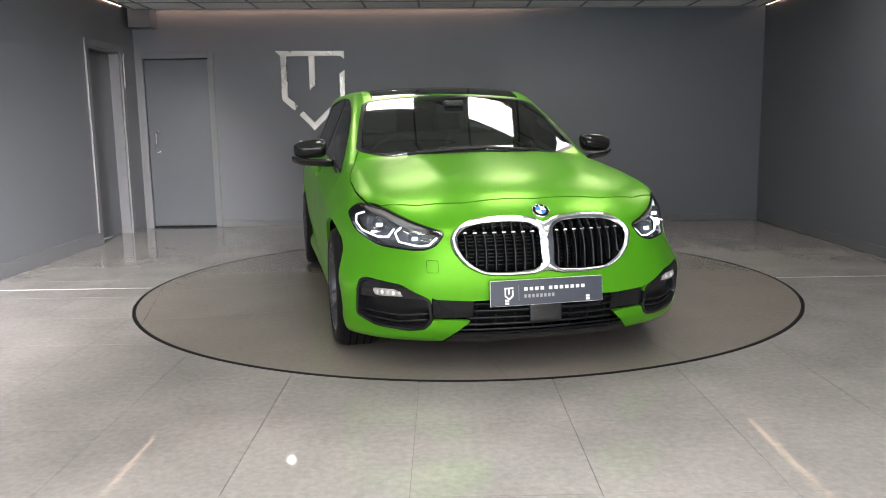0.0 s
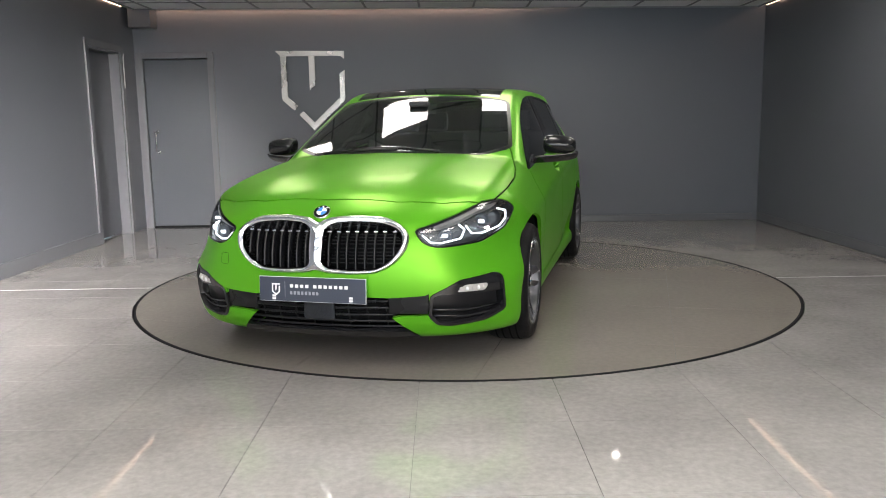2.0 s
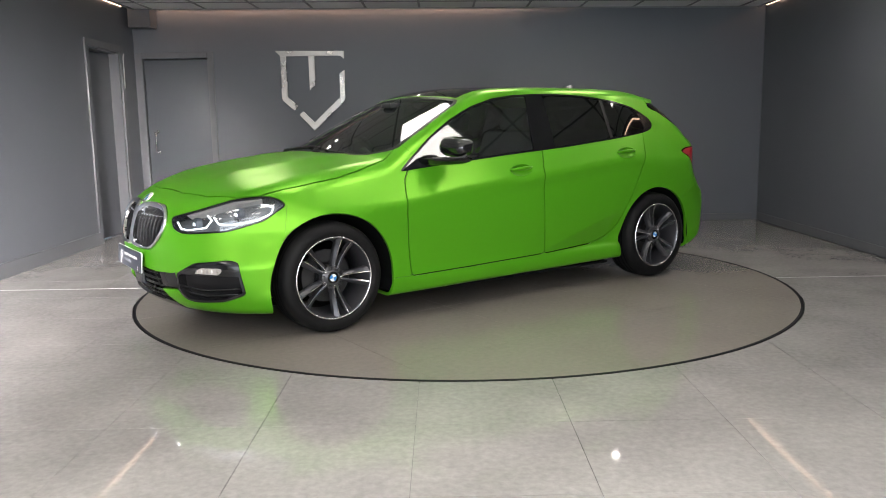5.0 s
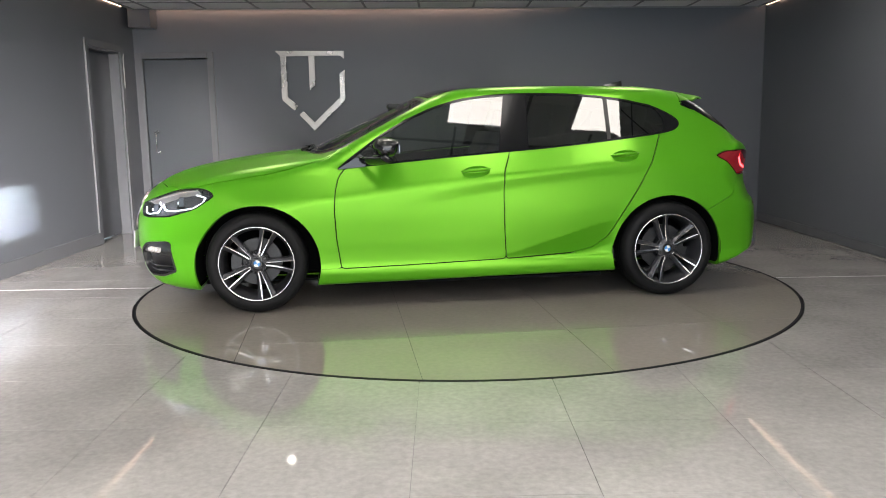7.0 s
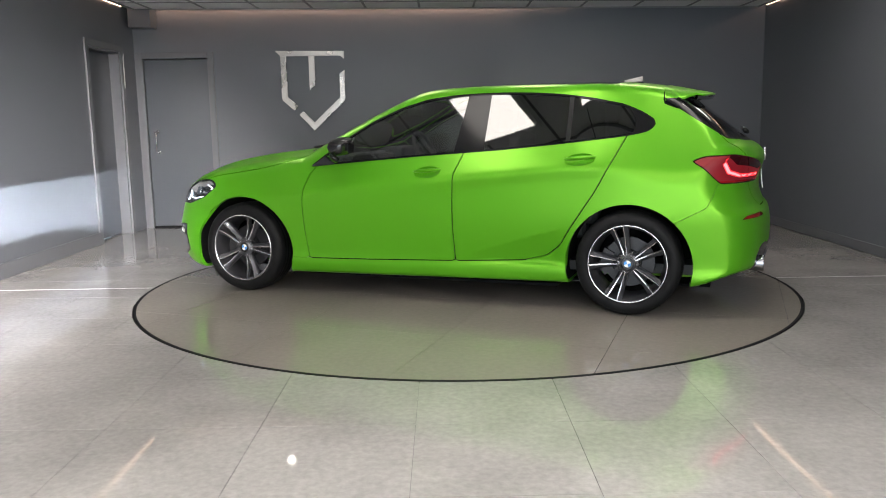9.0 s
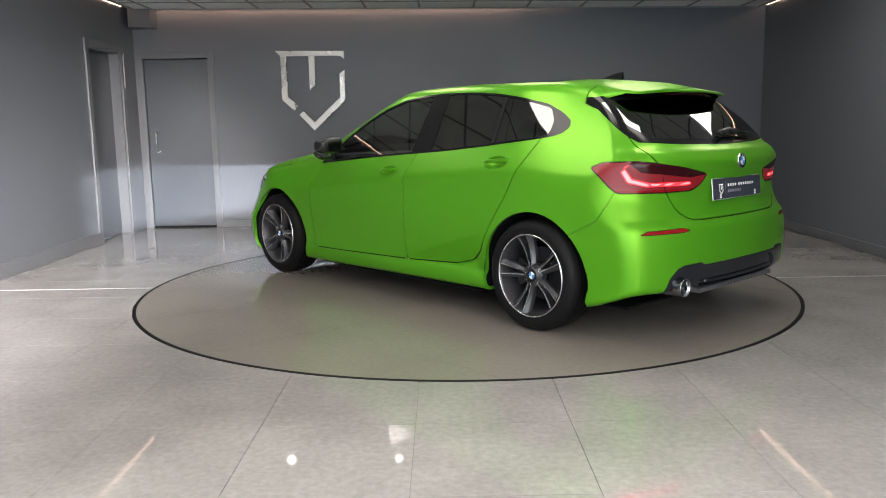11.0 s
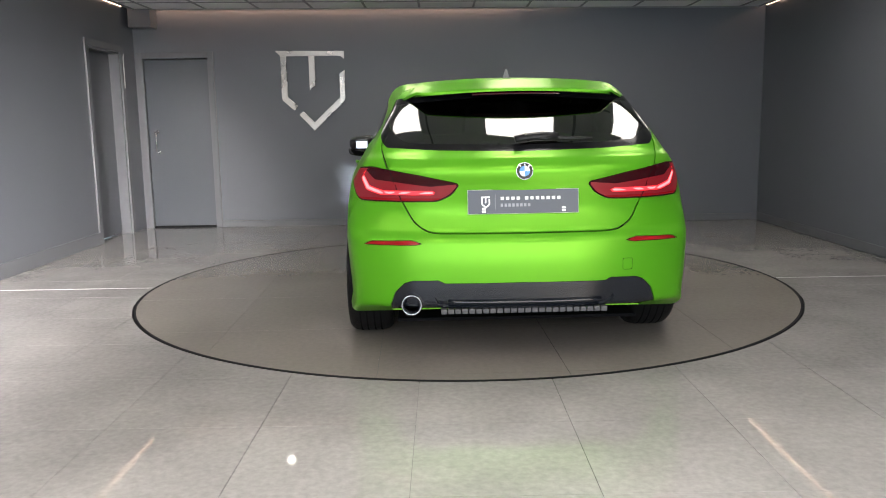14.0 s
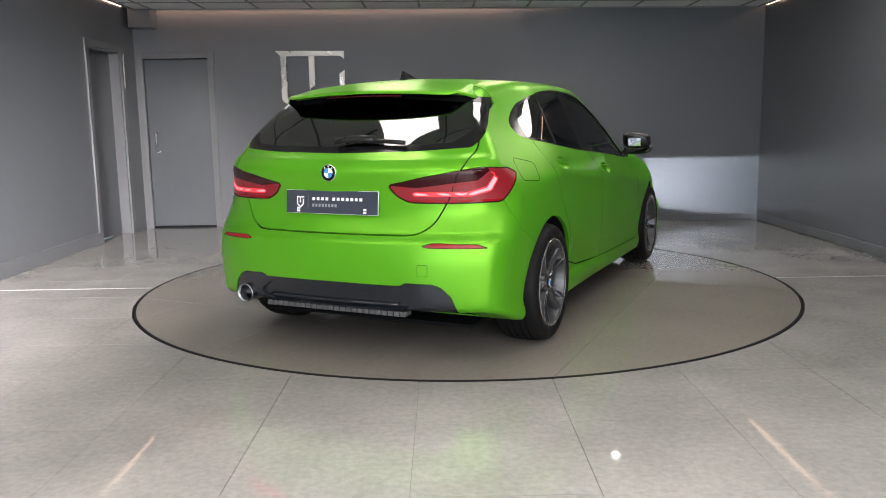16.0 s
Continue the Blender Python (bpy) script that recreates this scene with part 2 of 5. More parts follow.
def build_doors():
    # back wall, flush leaf in a plain architrave
    door = tagged(new("door_1"), "closed dark grey flush door with a steel pull handle", "door", kind="structure")
    b = box(-3.625, -3.545, -0.02, 0.06, 0, 2.01, 0.004)
    box(-2.805, -2.735, -0.02, 0.06, 0, 2.01, 0.004, b), box(-3.545, -2.805, -0.02, 0.06, 1.94, 2.01, 0.004, b)
    part("architrave", b, trim_paint, door)
    leaf = part("leaf", box(-3.538, -2.812, 0.012, 0.056, 0.022, 1.930, 0.003), door_paint, door)
    b = tube([(-3.437, 0.02, 1.117), (-3.437, -0.045, 1.117), (-3.437, -0.058, 1.105), (-3.437, -0.058, 0.895), (-3.437, -0.045, 0.883), (-3.437, 0.02, 0.883)], 0.0095, 12)
    part("pull_handle", b, chrome, leaf, "polished steel pull handle", smooth=True)
    b = lathe([(0, 0), (0.02, 0), (0.02, 0.004), (0.017, 0.006), (0, 0.006)], Matrix.Translation((-3.437, 0.013, 1.117)) @ Matrix.Rotation(radians(90), 4, "X"), 24)
    lathe([(0, 0), (0.02, 0), (0.02, 0.004), (0.017, 0.006), (0, 0.006)], Matrix.Translation((-3.437, 0.013, 0.883)) @ Matrix.Rotation(radians(90), 4, "X"), 24, b)
    part("rose", b, chrome, leaf)
    part("threshold", box(-3.545, -2.805, 0.0, 0.06, 0, 0.018), ring_black, door)
    door.matrix_basis = BACK
    # side wall, leaf set back in its reveal
    door = tagged(new("door_2"), "closed grey door set back in the side wall", "door", kind="structure")
    b = box(LEFT - 0.002, LEFT + 0.018, 2.285, 2.36, 0, 2.05, 0.004)
    box(LEFT - 0.002, LEFT + 0.018, 3.16, 3.235, 0, 2.05, 0.004, b), box(LEFT - 0.002, LEFT + 0.018, 2.36, 3.16, 1.98, 2.05, 0.004, b)
    part("architrave", b, trim_paint, door)
    b = box(LEFT - 0.24, LEFT - 0.002, 2.36, 2.378, 0, 1.98)
    box(LEFT - 0.24, LEFT - 0.002, 3.142, 3.16, 0, 1.98, 0, b), box(LEFT - 0.24, LEFT - 0.002, 2.378, 3.142, 1.962, 1.98, 0, b)
    part("lining", b, trim_paint, door)
    leaf = part("leaf", box(LEFT - 0.15, LEFT - 0.106, 2.382, 3.138, 0.012, 1.956, 0.003), door_paint, door)
    part("lock", lathe([(0, 0), (0.024, 0), (0.024, 0.006), (0.014, 0.010), (0.014, 0.03), (0, 0.03)], Matrix.Translation((LEFT - 0.107, 2.46, 0.99)) @ Matrix.Rotation(radians(90), 4, "Y"), 24), ring_black, leaf, "small black thumb lock", smooth=True)
    b = tube([(LEFT + 0.022, 3.235, 1.97), (LEFT + 0.026, 3.205, 1.93), (LEFT + 0.026, 3.205, 1.60)], 0.006, 8)
    tagged(part("cable_cover", b, pale_strip, None, smooth=True), "thin white cable running down the door frame", "cable")
    # boxed-in corner under the ceiling
    bm = box(-3.598, -3.352, -0.22, 0.0, 2.270, 2.56, 0.004)
    bm.transform(BACK)
    tagged(part("corner_boxing", bm, trim_paint), "grey boxed-in duct in the ceiling corner", "duct", kind="structure")


def build_emblem():
    """The wall's metal shield of separate bars, drawn as plain shapes."""
    emblem = tagged(new("wall_emblem"), "brushed steel shield emblem standing off the grey wall", "wall emblem")
    bars = {"left_bar": [(-1.962, 1.943), (-1.900, 1.942), (-1.895, 1.485), (-1.782, 1.385), (-1.822, 1.335), (-1.962, 1.455)],
            "right_bar": [(-1.238, 1.780), (-1.240, 1.440), (-1.602, 1.105), (-1.770, 1.285), (-1.722, 1.322), (-1.600, 1.195), (-1.297, 1.475), (-1.297, 1.735)]}
    bars["top_bar"] = [(-2.018, 2.003), (-1.239, 1.990), (-1.239, 1.905), (-1.285, 1.938), (-1.960, 1.944)]
    bars["stem"] = [(-1.642, 1.9395), (-1.575, 1.9385), (-1.575, 1.610), (-1.640, 1.565)]
    stand = Matrix.Rotation(radians(90), 4, "X")
    for name, outline in bars.items():
        b = slab([(x, z) for x, z in outline], 0.03, Matrix.Translation((0, -0.018, 0)) @ stand, 0.003)
        part(name, b, steel, emblem)
    for x, z in ((-1.9, 1.97), (-1.35, 1.965), (-1.61, 1.7), (-1.93, 1.6), (-1.27, 1.6), (-1.6, 1.15)):
        part("standoff", lathe([(0, 0), (0.008, 0), (0.008, 0.02), (0, 0.02)], Matrix.Translation((x, 0, z)) @ stand, 10), ring_black, emblem)
    emblem.matrix_basis = BACK


build_walls()
build_ceiling()
build_doors()
build_emblem()
setting("ground", box(-400, 400, -800, FRONT - 0.26, -0.12, -0.03), asphalt, "dark asphalt forecourt outside the assumed open front", "ground")
# ---- the car's body as one smooth surface: profiles blended by soft maxima ----
# car space: x forward, y to its left, z up, origin on the ground midway between the axles


def curve(xs, ys):
    """A smooth curve through points (monotone cubic), flat-extrapolated by its end slopes."""
    xs, ys = np.array(xs, float), np.array(ys, float)
    if xs[0] > xs[-1]:
        xs, ys = xs[::-1], ys[::-1]
    h = np.diff(xs)
    d = np.diff(ys) / h
    m = np.empty_like(xs)
    m[0], m[-1] = d[0], d[-1]
    for i in range(1, len(xs) - 1):
        m[i] = 0 if d[i - 1] * d[i] <= 0 else (h[i - 1] + h[i]) * 3 / ((2 * h[i] + h[i - 1]) / d[i - 1] + (h[i] + 2 * h[i - 1]) / d[i])

    def at(x):
        x = np.asarray(x, float)
        i = np.clip(np.searchsorted(xs, x) - 1, 0, len(h) - 1)
        xc = np.clip(x, xs[0], xs[-1])
        t = (xc - xs[i]) / h[i]
        v = (ys[i] * (1 + 2 * t) * (1 - t) ** 2 + h[i] * m[i] * t * (1 - t) ** 2
             + ys[i + 1] * t * t * (3 - 2 * t) + h[i] * m[i + 1] * t * t * (t - 1))
        return v + np.where(x < xs[0], (x - xs[0]) * m[0], 0) + np.where(x > xs[-1], (x - xs[-1]) * m[-1], 0)
    return at


def step(a, b, x):
    t = np.clip((x - a) / (b - a), 0, 1)
    return t * t * (3 - 2 * t)


def smax(a, b, k):
    h = np.maximum(k - np.abs(a - b), 0) / k
    return np.maximum(a, b) + h * h * k / 4


top_line = curve([2.25, 2.18, 2.12, 2.05, 1.95, 1.80, 1.60, 1.40, 1.20, 1.08, 1.01, 0.95, 0.85, 0.70, 0.55, 0.40, 0.28, 0.18, 0.05, -0.20, -0.50, -0.90, -1.20, -1.45, -1.70, -1.95],
                 [0.60, 0.700, 0.752, 0.795, 0.842, 0.890, 0.930, 0.960, 0.983, 0.993, 1.001, 1.022, 1.070, 1.1425, 1.2140, 1.2835, 1.337, 1.3745, 1.401, 1.4165, 1.422, 1.419, 1.411, 1.388, 1.330, 1.245])
nose_line = curve([0.10, 0.14, 0.19, 0.25, 0.35, 0.47, 0.56, 0.63, 0.69, 0.75, 0.82], [1.90, 2.03, 2.115, 2.155, 2.180, 2.192, 2.188, 2.172, 2.148, 2.105, 2.03])
tail_line = curve([0.15, 0.21, 0.32, 0.48, 0.60, 0.66, 0.76, 0.86, 0.93, 0.99, 1.02, 1.06, 1.20, 1.32, 1.42],
                  [-2.00, -2.085, -2.130, -2.140, -2.125, -2.085, -2.060, -2.075, -2.090, -2.055, -2.005, -1.955, -1.780, -1.615, -1.46])
belt_line = curve([1.9, 1.5, 1.1, 0.82, 0.38, 0.016, -0.53, -0.9, -1.26, -1.45, -1.8, -2.1], [0.77, 0.85, 0.88, 0.890, 0.919, 0.949, 0.987, 1.021, 1.061, 1.075, 1.06, 1.03])
plan_line = curve([2.3, 2.0, 1.7, 1.34, 0.9, 0.3, -0.3, -0.9, -1.34, -1.7, -1.95, -2.2], [0.82, 0.882, 0.905, 0.905, 0.889, 0.884, 0.884, 0.887, 0.894, 0.876, 0.836, 0.79])
side_line = curve([0.10, 0.17, 0.24, 0.30, 0.45, 0.62, 0.80, 1.10], [-0.075, -0.028, -0.012, -0.020, -0.010, 0.0, -0.006, -0.05])


shoulder_line = curve([0.5, 0.3, 0.04, -0.45, -1.04, -1.69, -2.0], [0.69, 0.722, 0.763, 0.828, 0.884, 0.908, 0.912])
ARCH = {1.327: (0.293, 0.386), -1.335: (0.298, 0.373)}  # wheel arches: x, then height and radius


def body_field(x, y, z):
    """Below zero inside the body. y is taken on the left half."""
    y = np.abs(y)
    k = 0.33 * step(-0.1, 0.28, x) - 0.15 * step(0.05, 0.3, x) * step(1.05, 0.8, x) - 0.16 * step(-1.15, -1.6, x)
    crown = 0.034 + 0.002 * step(0.9, 1.3, x)
    ytop = np.minimum(y, 0.95)
    top = z - (top_line(x + k * ytop ** 2) - crown * (ytop / 0.6) ** 2)
    top = top - 0.010 * step(0.9, 1.15, x) * step(2.0, 1.6, x) * np.exp(-((y - 0.40 - 0.06 * (1.1 - x)) / 0.10) ** 2)
    belt = belt_line(x)
    lower = plan_line(x) + side_line(z)
    rise = curve([1.0, 0.39, -0.23, -0.52, -0.74, -1.0], [0.25, 0.272, 0.312, 0.393, 0.462, 0.53])(x)
    lower = lower - 0.26 * np.clip(rise - z, 0, 0.16) * step(0.262, 0.31, z) * step(0.95, 0.6, x) * step(-1.02, -0.86, x)
    under = np.clip(shoulder_line(x) - z, 0, 1)
    lower = lower - 0.010 * step(0.45, -0.15, x) * step(-1.95, -1.7, x) * step(-0.005, 0.075, under) * step(0.36, 0.08, under)
    yb = 0.790 - 0.068 * step(-1.0, -1.65, x) - 0.012 * step(0.2, 0.9, x)
    upper = yb + np.where(z > belt, -(0.455 + 0.13 * step(-0.9, -1.6, x)) * (z - belt), 0.60 * (belt - z))
    side = smax(y - lower, (y - upper) / 1.25, 0.013 + 0.02 * step(-0.9, -1.5, x) + 0.03 * step(0.9, 1.5, x))
    low = step(0.62, 0.40, z)
    front = x - (nose_line(z) - (0.30 - 0.03 * low) * y ** 2 - (1.0 - 0.52 * low) * y ** 6)
    rear_plan = 0.16 * y ** 2 + (0.30 + 0.32 * step(0.6, 0.95, z)) * y ** 6 - 0.07 * step(0.98, 1.15, z) * y ** 2
    rear = (tail_line(z) + rear_plan) - x
    f = smax(top, side, 0.075 - 0.025 * step(0.95, 1.10, z))
    f = smax(f, front * (0.9 - 0.2 * step(0.6, 0.78, z)), 0.055)
    f = smax(f, rear * (0.95 - 0.25 * step(1.0, 1.15, z)), 0.045)
    return smax(f, 0.155 + 0.03 * step(1.4, -1.8, x) + 0.09 * step(-1.66, -2.0, x) - z, 0.03)


def body_roots(o, d, far):
    """Distances along rays from inside at which they leave the body."""
    lo, hi = np.zeros(len(o)), np.full(len(o), far)
    for _ in range(34):
        mid = (lo + hi) / 2
        q = o + d * mid[:, None]
        inside = body_field(q[:, 0], q[:, 1], q[:, 2]) < 0
        lo, hi = np.where(inside, mid, lo), np.where(inside, hi, mid)
    return (lo + hi) / 2


def body_normal(v):
    e, n = 0.004, np.empty_like(v)
    for a in range(3):
        dv = np.zeros(3)
        dv[a] = e
        p, q = v + dv, v - dv
        n[:, a] = body_field(*p.T) - body_field(*q.T)
    # on the centre plane the left half has no sideways slope
    n[np.abs(v[:, 1]) < 1e-6, 1] = 0
    return n / np.linalg.norm(n, axis=1)[:, None]


def body_half(cell=0.022):
    """The left half of the body: a grid on a box, cast out from a line inside it. Returns vertices, triangles."""
    X0, X1, Y1, Z0, Z1 = -2.25, 2.30, 1.0, 0.0, 1.55
    nx, ny, nz = int((X1 - X0) / cell), int(Y1 / cell), int((Z1 - Z0) / cell)
    gx, gy, gz = np.linspace(X0, X1, nx + 1), np.linspace(0, Y1, ny + 1), np.linspace(Z0, Z1, nz + 1)
    keys, verts, tris = {}, [], []

    def vert(i, j, k):
        if (i, j, k) not in keys:
            keys[i, j, k] = len(verts)
            verts.append((gx[i], gy[j], gz[k]))
        return keys[i, j, k]

    def quad(a, b, c, d):
        tris.append((a, b, c))
        tris.append((a, c, d))
    for i in range(nx):
        for k in range(nz):
            quad(vert(i + 1, ny, k), vert(i, ny, k), vert(i, ny, k + 1), vert(i + 1, ny, k + 1))
        for j in range(ny):
            quad(vert(i, j, nz), vert(i + 1, j, nz), vert(i + 1, j + 1, nz), vert(i, j + 1, nz))
            quad(vert(i, j, 0), vert(i, j + 1, 0), vert(i + 1, j + 1, 0), vert(i + 1, j, 0))
    for j in range(ny):
        for k in range(nz):
            quad(vert(nx, j, k), vert(nx, j + 1, k), vert(nx, j + 1, k + 1), vert(nx, j, k + 1))
            quad(vert(0, j, k), vert(0, j, k + 1), vert(0, j + 1, k + 1), vert(0, j + 1, k))
    v, f = np.array(verts), np.array(tris)
    o = np.stack([np.clip(v[:, 0] * 0.80, -1.45, 1.55), np.zeros(len(v)), 0.60 - 0.05 * step(0.8, 1.6, v[:, 0])], 1)
    d = v - o
    d /= np.linalg.norm(d, axis=1)[:, None]
    return o + d * body_roots(o, d, 2.0)[:, None], f


# ---- cutting panels out of the surface ----
def outline_distance(outline, a, b):
    """Signed distance in a plane to a closed outline, below zero inside."""
    p = np.array(outline, float)
    q = np.roll(p, -1, 0)
    best, inside = np.full(len(a), 1e9), np.zeros(len(a), bool)
    for (x0, y0), (x1, y1) in zip(p, q):
        dx, dy = x1 - x0, y1 - y0
        t = np.clip(((a - x0) * dx + (b - y0) * dy) / (dx * dx + dy * dy + 1e-12), 0, 1)
        best = np.minimum(best, np.hypot(a - x0 - t * dx, b - y0 - t * dy))
        if y0 != y1:
            cross = (y0 > b) != (y1 > b)
            inside ^= cross & (a < (x1 - x0) * (b - y0) / (y1 - y0) + x0)
    return np.where(inside, -best, best)


def rounded(outline, r=0.02, n=4):
    """The outline with its corners rounded off."""
    pts, out = [Vector((*p, 0)) for p in outline], []
    for i, p in enumerate(pts):
        a, b = pts[i - 1] - p, pts[(i + 1) % len(pts)] - p
        d = min(r, a.length * 0.45, b.length * 0.45)
        a, b = p + a.normalized() * d, p + b.normalized() * d
        for k in range(n + 1):
            t = k / n
            q = a * (1 - t) ** 2 + p * 2 * t * (1 - t) + b * t * t
            out.append((q.x, q.y))
    return out


def compact(v, f):
    used, back = np.unique(f.ravel(), return_inverse=True)
    return v[used], back.reshape(-1, 3)


def clip(sheet, s):
    """Cuts the triangles of a sheet where s changes sign. Returns the part below zero and the part above."""
    v, f = sheet
    if not len(f):
        return sheet, sheet
    s = np.where(np.abs(s) < 1e-7, 1e-7, s)
    neg = (s < 0)[f]
    count = neg.sum(1)
    lo, hi = [f[count == 3]], [f[count == 0]]
    extra, made = [], {}
    n0 = len(v)

    def mid(i, j):
        key = (i, j) if i < j else (j, i)
        if key not in made:
            t = s[key[0]] / (s[key[0]] - s[key[1]])
            made[key] = n0 + len(extra)
            extra.append(v[key[0]] + (v[key[1]] - v[key[0]]) * t)
        return made[key]
    a_lo, a_hi = [], []
    for tri in f[(count > 0) & (count < 3)].tolist():
        for k in range(3):
            i, j, l = tri[k], tri[(k + 1) % 3], tri[(k + 2) % 3]
            if (s[i] < 0) != (s[j] < 0) and (s[i] < 0) != (s[l] < 0):
                p, q = mid(i, j), mid(i, l)
                one, two = (a_lo, a_hi) if s[i] < 0 else (a_hi, a_lo)
                one.append((i, p, q))
                two.append((p, j, l))
                two.append((p, l, q))
                break
    if extra:
        v = np.vstack([v, np.array(extra)])
    out = []
    for base, more in ((lo, a_lo), (hi, a_hi)):
        g = np.vstack(base + ([np.array(more)] if more else []))
        out.append(compact(v, g))
    return out


def carve(sheet, s, gap=0.0):
    """Inside, outside; with a gap, a strip along the cut is left away."""
    v = sheet[0]
    inside, rest = clip(sheet, s(v) + gap)
    if gap:
        rest = clip(rest, s(rest[0]) - gap)[1]
    return inside, rest


def planar(outline, ax, limit=None):
    """A field for carve: the distance to an outline in a plane of the car's space."""
    def s(v):
        x, y, z = v.T
        a, b = {"xz": (x, z), "xy": (x, y), "yz": (y, z), "front": ((y - x) * 0.70711, z), "back": ((y + x) * 0.70711, z)}[ax]
        d = outline_distance(outline, a, b)
        return d if limit is None else np.maximum(d, limit(x, y, z))
    return s


def fine(sheet, s, reach, times=1):
    """Splits triangles near a cut into four, so that it follows its outline closely."""
    for _ in range(times):
        v, f = sheet
        near = (np.abs(s(v)) < reach)[f].any(1)
        e = {}
        extra, out, n0 = [], [f[~near]], len(v)
        rest = []

        def mid(i, j):
            key = (i, j) if i < j else (j, i)
            if key not in e:
                e[key] = n0 + len(extra)
                extra.append((v[i] + v[j]) / 2)
            return e[key]
        for i, j, k in f[near].tolist():
            a, b, c = mid(i, j), mid(j, k), mid(k, i)
            rest += [(i, a, c), (a, j, b), (c, b, k), (a, b, c)]
        for tri in f[~near].tolist():
            cut = [((tri[k], tri[(k + 1) % 3]) if tri[k] < tri[(k + 1) % 3] else (tri[(k + 1) % 3], tri[k])) in e for k in range(3)]
            if any(cut):
                pts = []
                for k in range(3):
                    pts.append(tri[k])
                    if cut[k]:
                        pts.append(mid(tri[k], tri[(k + 1) % 3]))
                # fan from a vertex that follows a cut edge keeps the seam closed
                start = next(k for k in range(len(pts)) if pts[k] >= n0)
                pts = pts[start:] + pts[:start]
                rest += [(pts[0], pts[k], pts[k + 1]) for k in range(1, len(pts) - 1)]
            else:
                rest.append(tuple(tri))
        if extra:
            m = np.array(extra)
            d = body_normal(m)
            for _ in range(2):
                m = m - d * body_field(*m.T)[:, None]
            v = np.vstack([v, m])
        sheet = v, np.array(rest)
    return sheet


def panel(name, sheet, material, parent, both=False, side=1, label="", skirt=0.011, inset=0.0, own=False):
    """One mesh from a sheet of the surface: its face, with an edge turned inwards all round."""
    v, f = sheet
    n = body_normal(v)
    e = np.sort(np.vstack([f[:, [0, 1]], f[:, [1, 2]], f[:, [2, 0]]]), 1)
    d = np.vstack([f[:, [0, 1]], f[:, [1, 2]], f[:, [2, 0]]])
    _, first, counts = np.unique(e, axis=0, return_index=True, return_counts=True)
    rim = d[first[counts == 1]]
    rim = rim[~((v[rim, 1] < 1e-4).all(1))] if len(rim) else rim
    top = v - n * (inset[:, None] if isinstance(inset, np.ndarray) else inset)
    if own:
        flat = np.cross(top[f[:, 1]] - top[f[:, 0]], top[f[:, 2]] - top[f[:, 0]])
        n_top = np.zeros_like(v)
        for k in range(3):
            np.add.at(n_top, f[:, k], flat)
        n_top /= np.linalg.norm(n_top, axis=1)[:, None] + 1e-12
    verts, faces, norms = [top], [f], [n_top if own else n]
    if skirt and len(rim):
        ids = np.unique(rim)
        look_up = np.zeros(len(v), int)
        look_up[ids] = np.arange(len(ids))
        out = np.zeros((len(ids), 3))
        t = v[rim[:, 1]] - v[rim[:, 0]]
        side_way = np.cross(t, n[rim[:, 0]])
        for k in range(2):
            np.add.at(out, look_up[rim[:, k]], side_way)
        out /= np.linalg.norm(out, axis=1)[:, None] + 1e-9
        b = len(v)
        verts += [top[ids], top[ids] - n[ids] * skirt]
        norms += [out, out]
        i, j = look_up[rim[:, 0]] + b, look_up[rim[:, 1]] + b
        m = len(ids)
        faces += [np.stack([j, i, i + m], 1), np.stack([j, i + m, j + m], 1)]
    verts, faces, norms = np.vstack(verts), np.vstack(faces), np.vstack(norms)
    if both or side < 0:
        flip = np.array([1, -1, 1])
        if both:
            faces = np.vstack([faces, faces[:, ::-1] + len(verts)])
            verts, norms = np.vstack([verts, verts * flip]), np.vstack([norms, norms * flip])
        else:
            verts, norms, faces = verts * flip, norms * flip, faces[:, ::-1]
    me = bpy.data.meshes.new(name)
    me.from_pydata(verts.tolist(), [], faces.tolist())
    me.shade_smooth()
    me.normals_split_custom_set_from_vertices(norms.tolist())
    me.materials.append(material)
    ob = new(name, me)
    ob.parent = parent
    ob.cycles.shadow_terminator_geometry_offset = 0.35
    return tagged(ob, label)


def cast(points, kind, inset=0.0):
    """Points on the body: (y, z) cast forward or backward, or (q, z) cast out of a front or rear corner, (x, z) sideways."""
    p = np.array(points, float)
    o, d = np.zeros((len(p), 3)), np.zeros((len(p), 3))
    r = 0.70711
    o[:, 2] = p[:, 1]
    if kind in ("forward", "backward"):
        o[:, 0], o[:, 1], d[:, 0] = (1.5, p[:, 0], 1) if kind == "forward" else (-1.3, p[:, 0], -1)
    elif kind == "front":
        o[:, 0], o[:, 1], d[:, 0], d[:, 1] = -p[:, 0] * r + 1.25 * r, p[:, 0] * r + 1.25 * r, r, r
    elif kind == "back":
        o[:, 0], o[:, 1], d[:, 0], d[:, 1] = p[:, 0] * r - 1.25 * r, p[:, 0] * r + 1.25 * r, -r, r
    else:
        o[:, 0], d[:, 1] = p[:, 0], 1
    v = o + d * body_roots(o, d, 1.5)[:, None]
    return v - body_normal(v) * inset


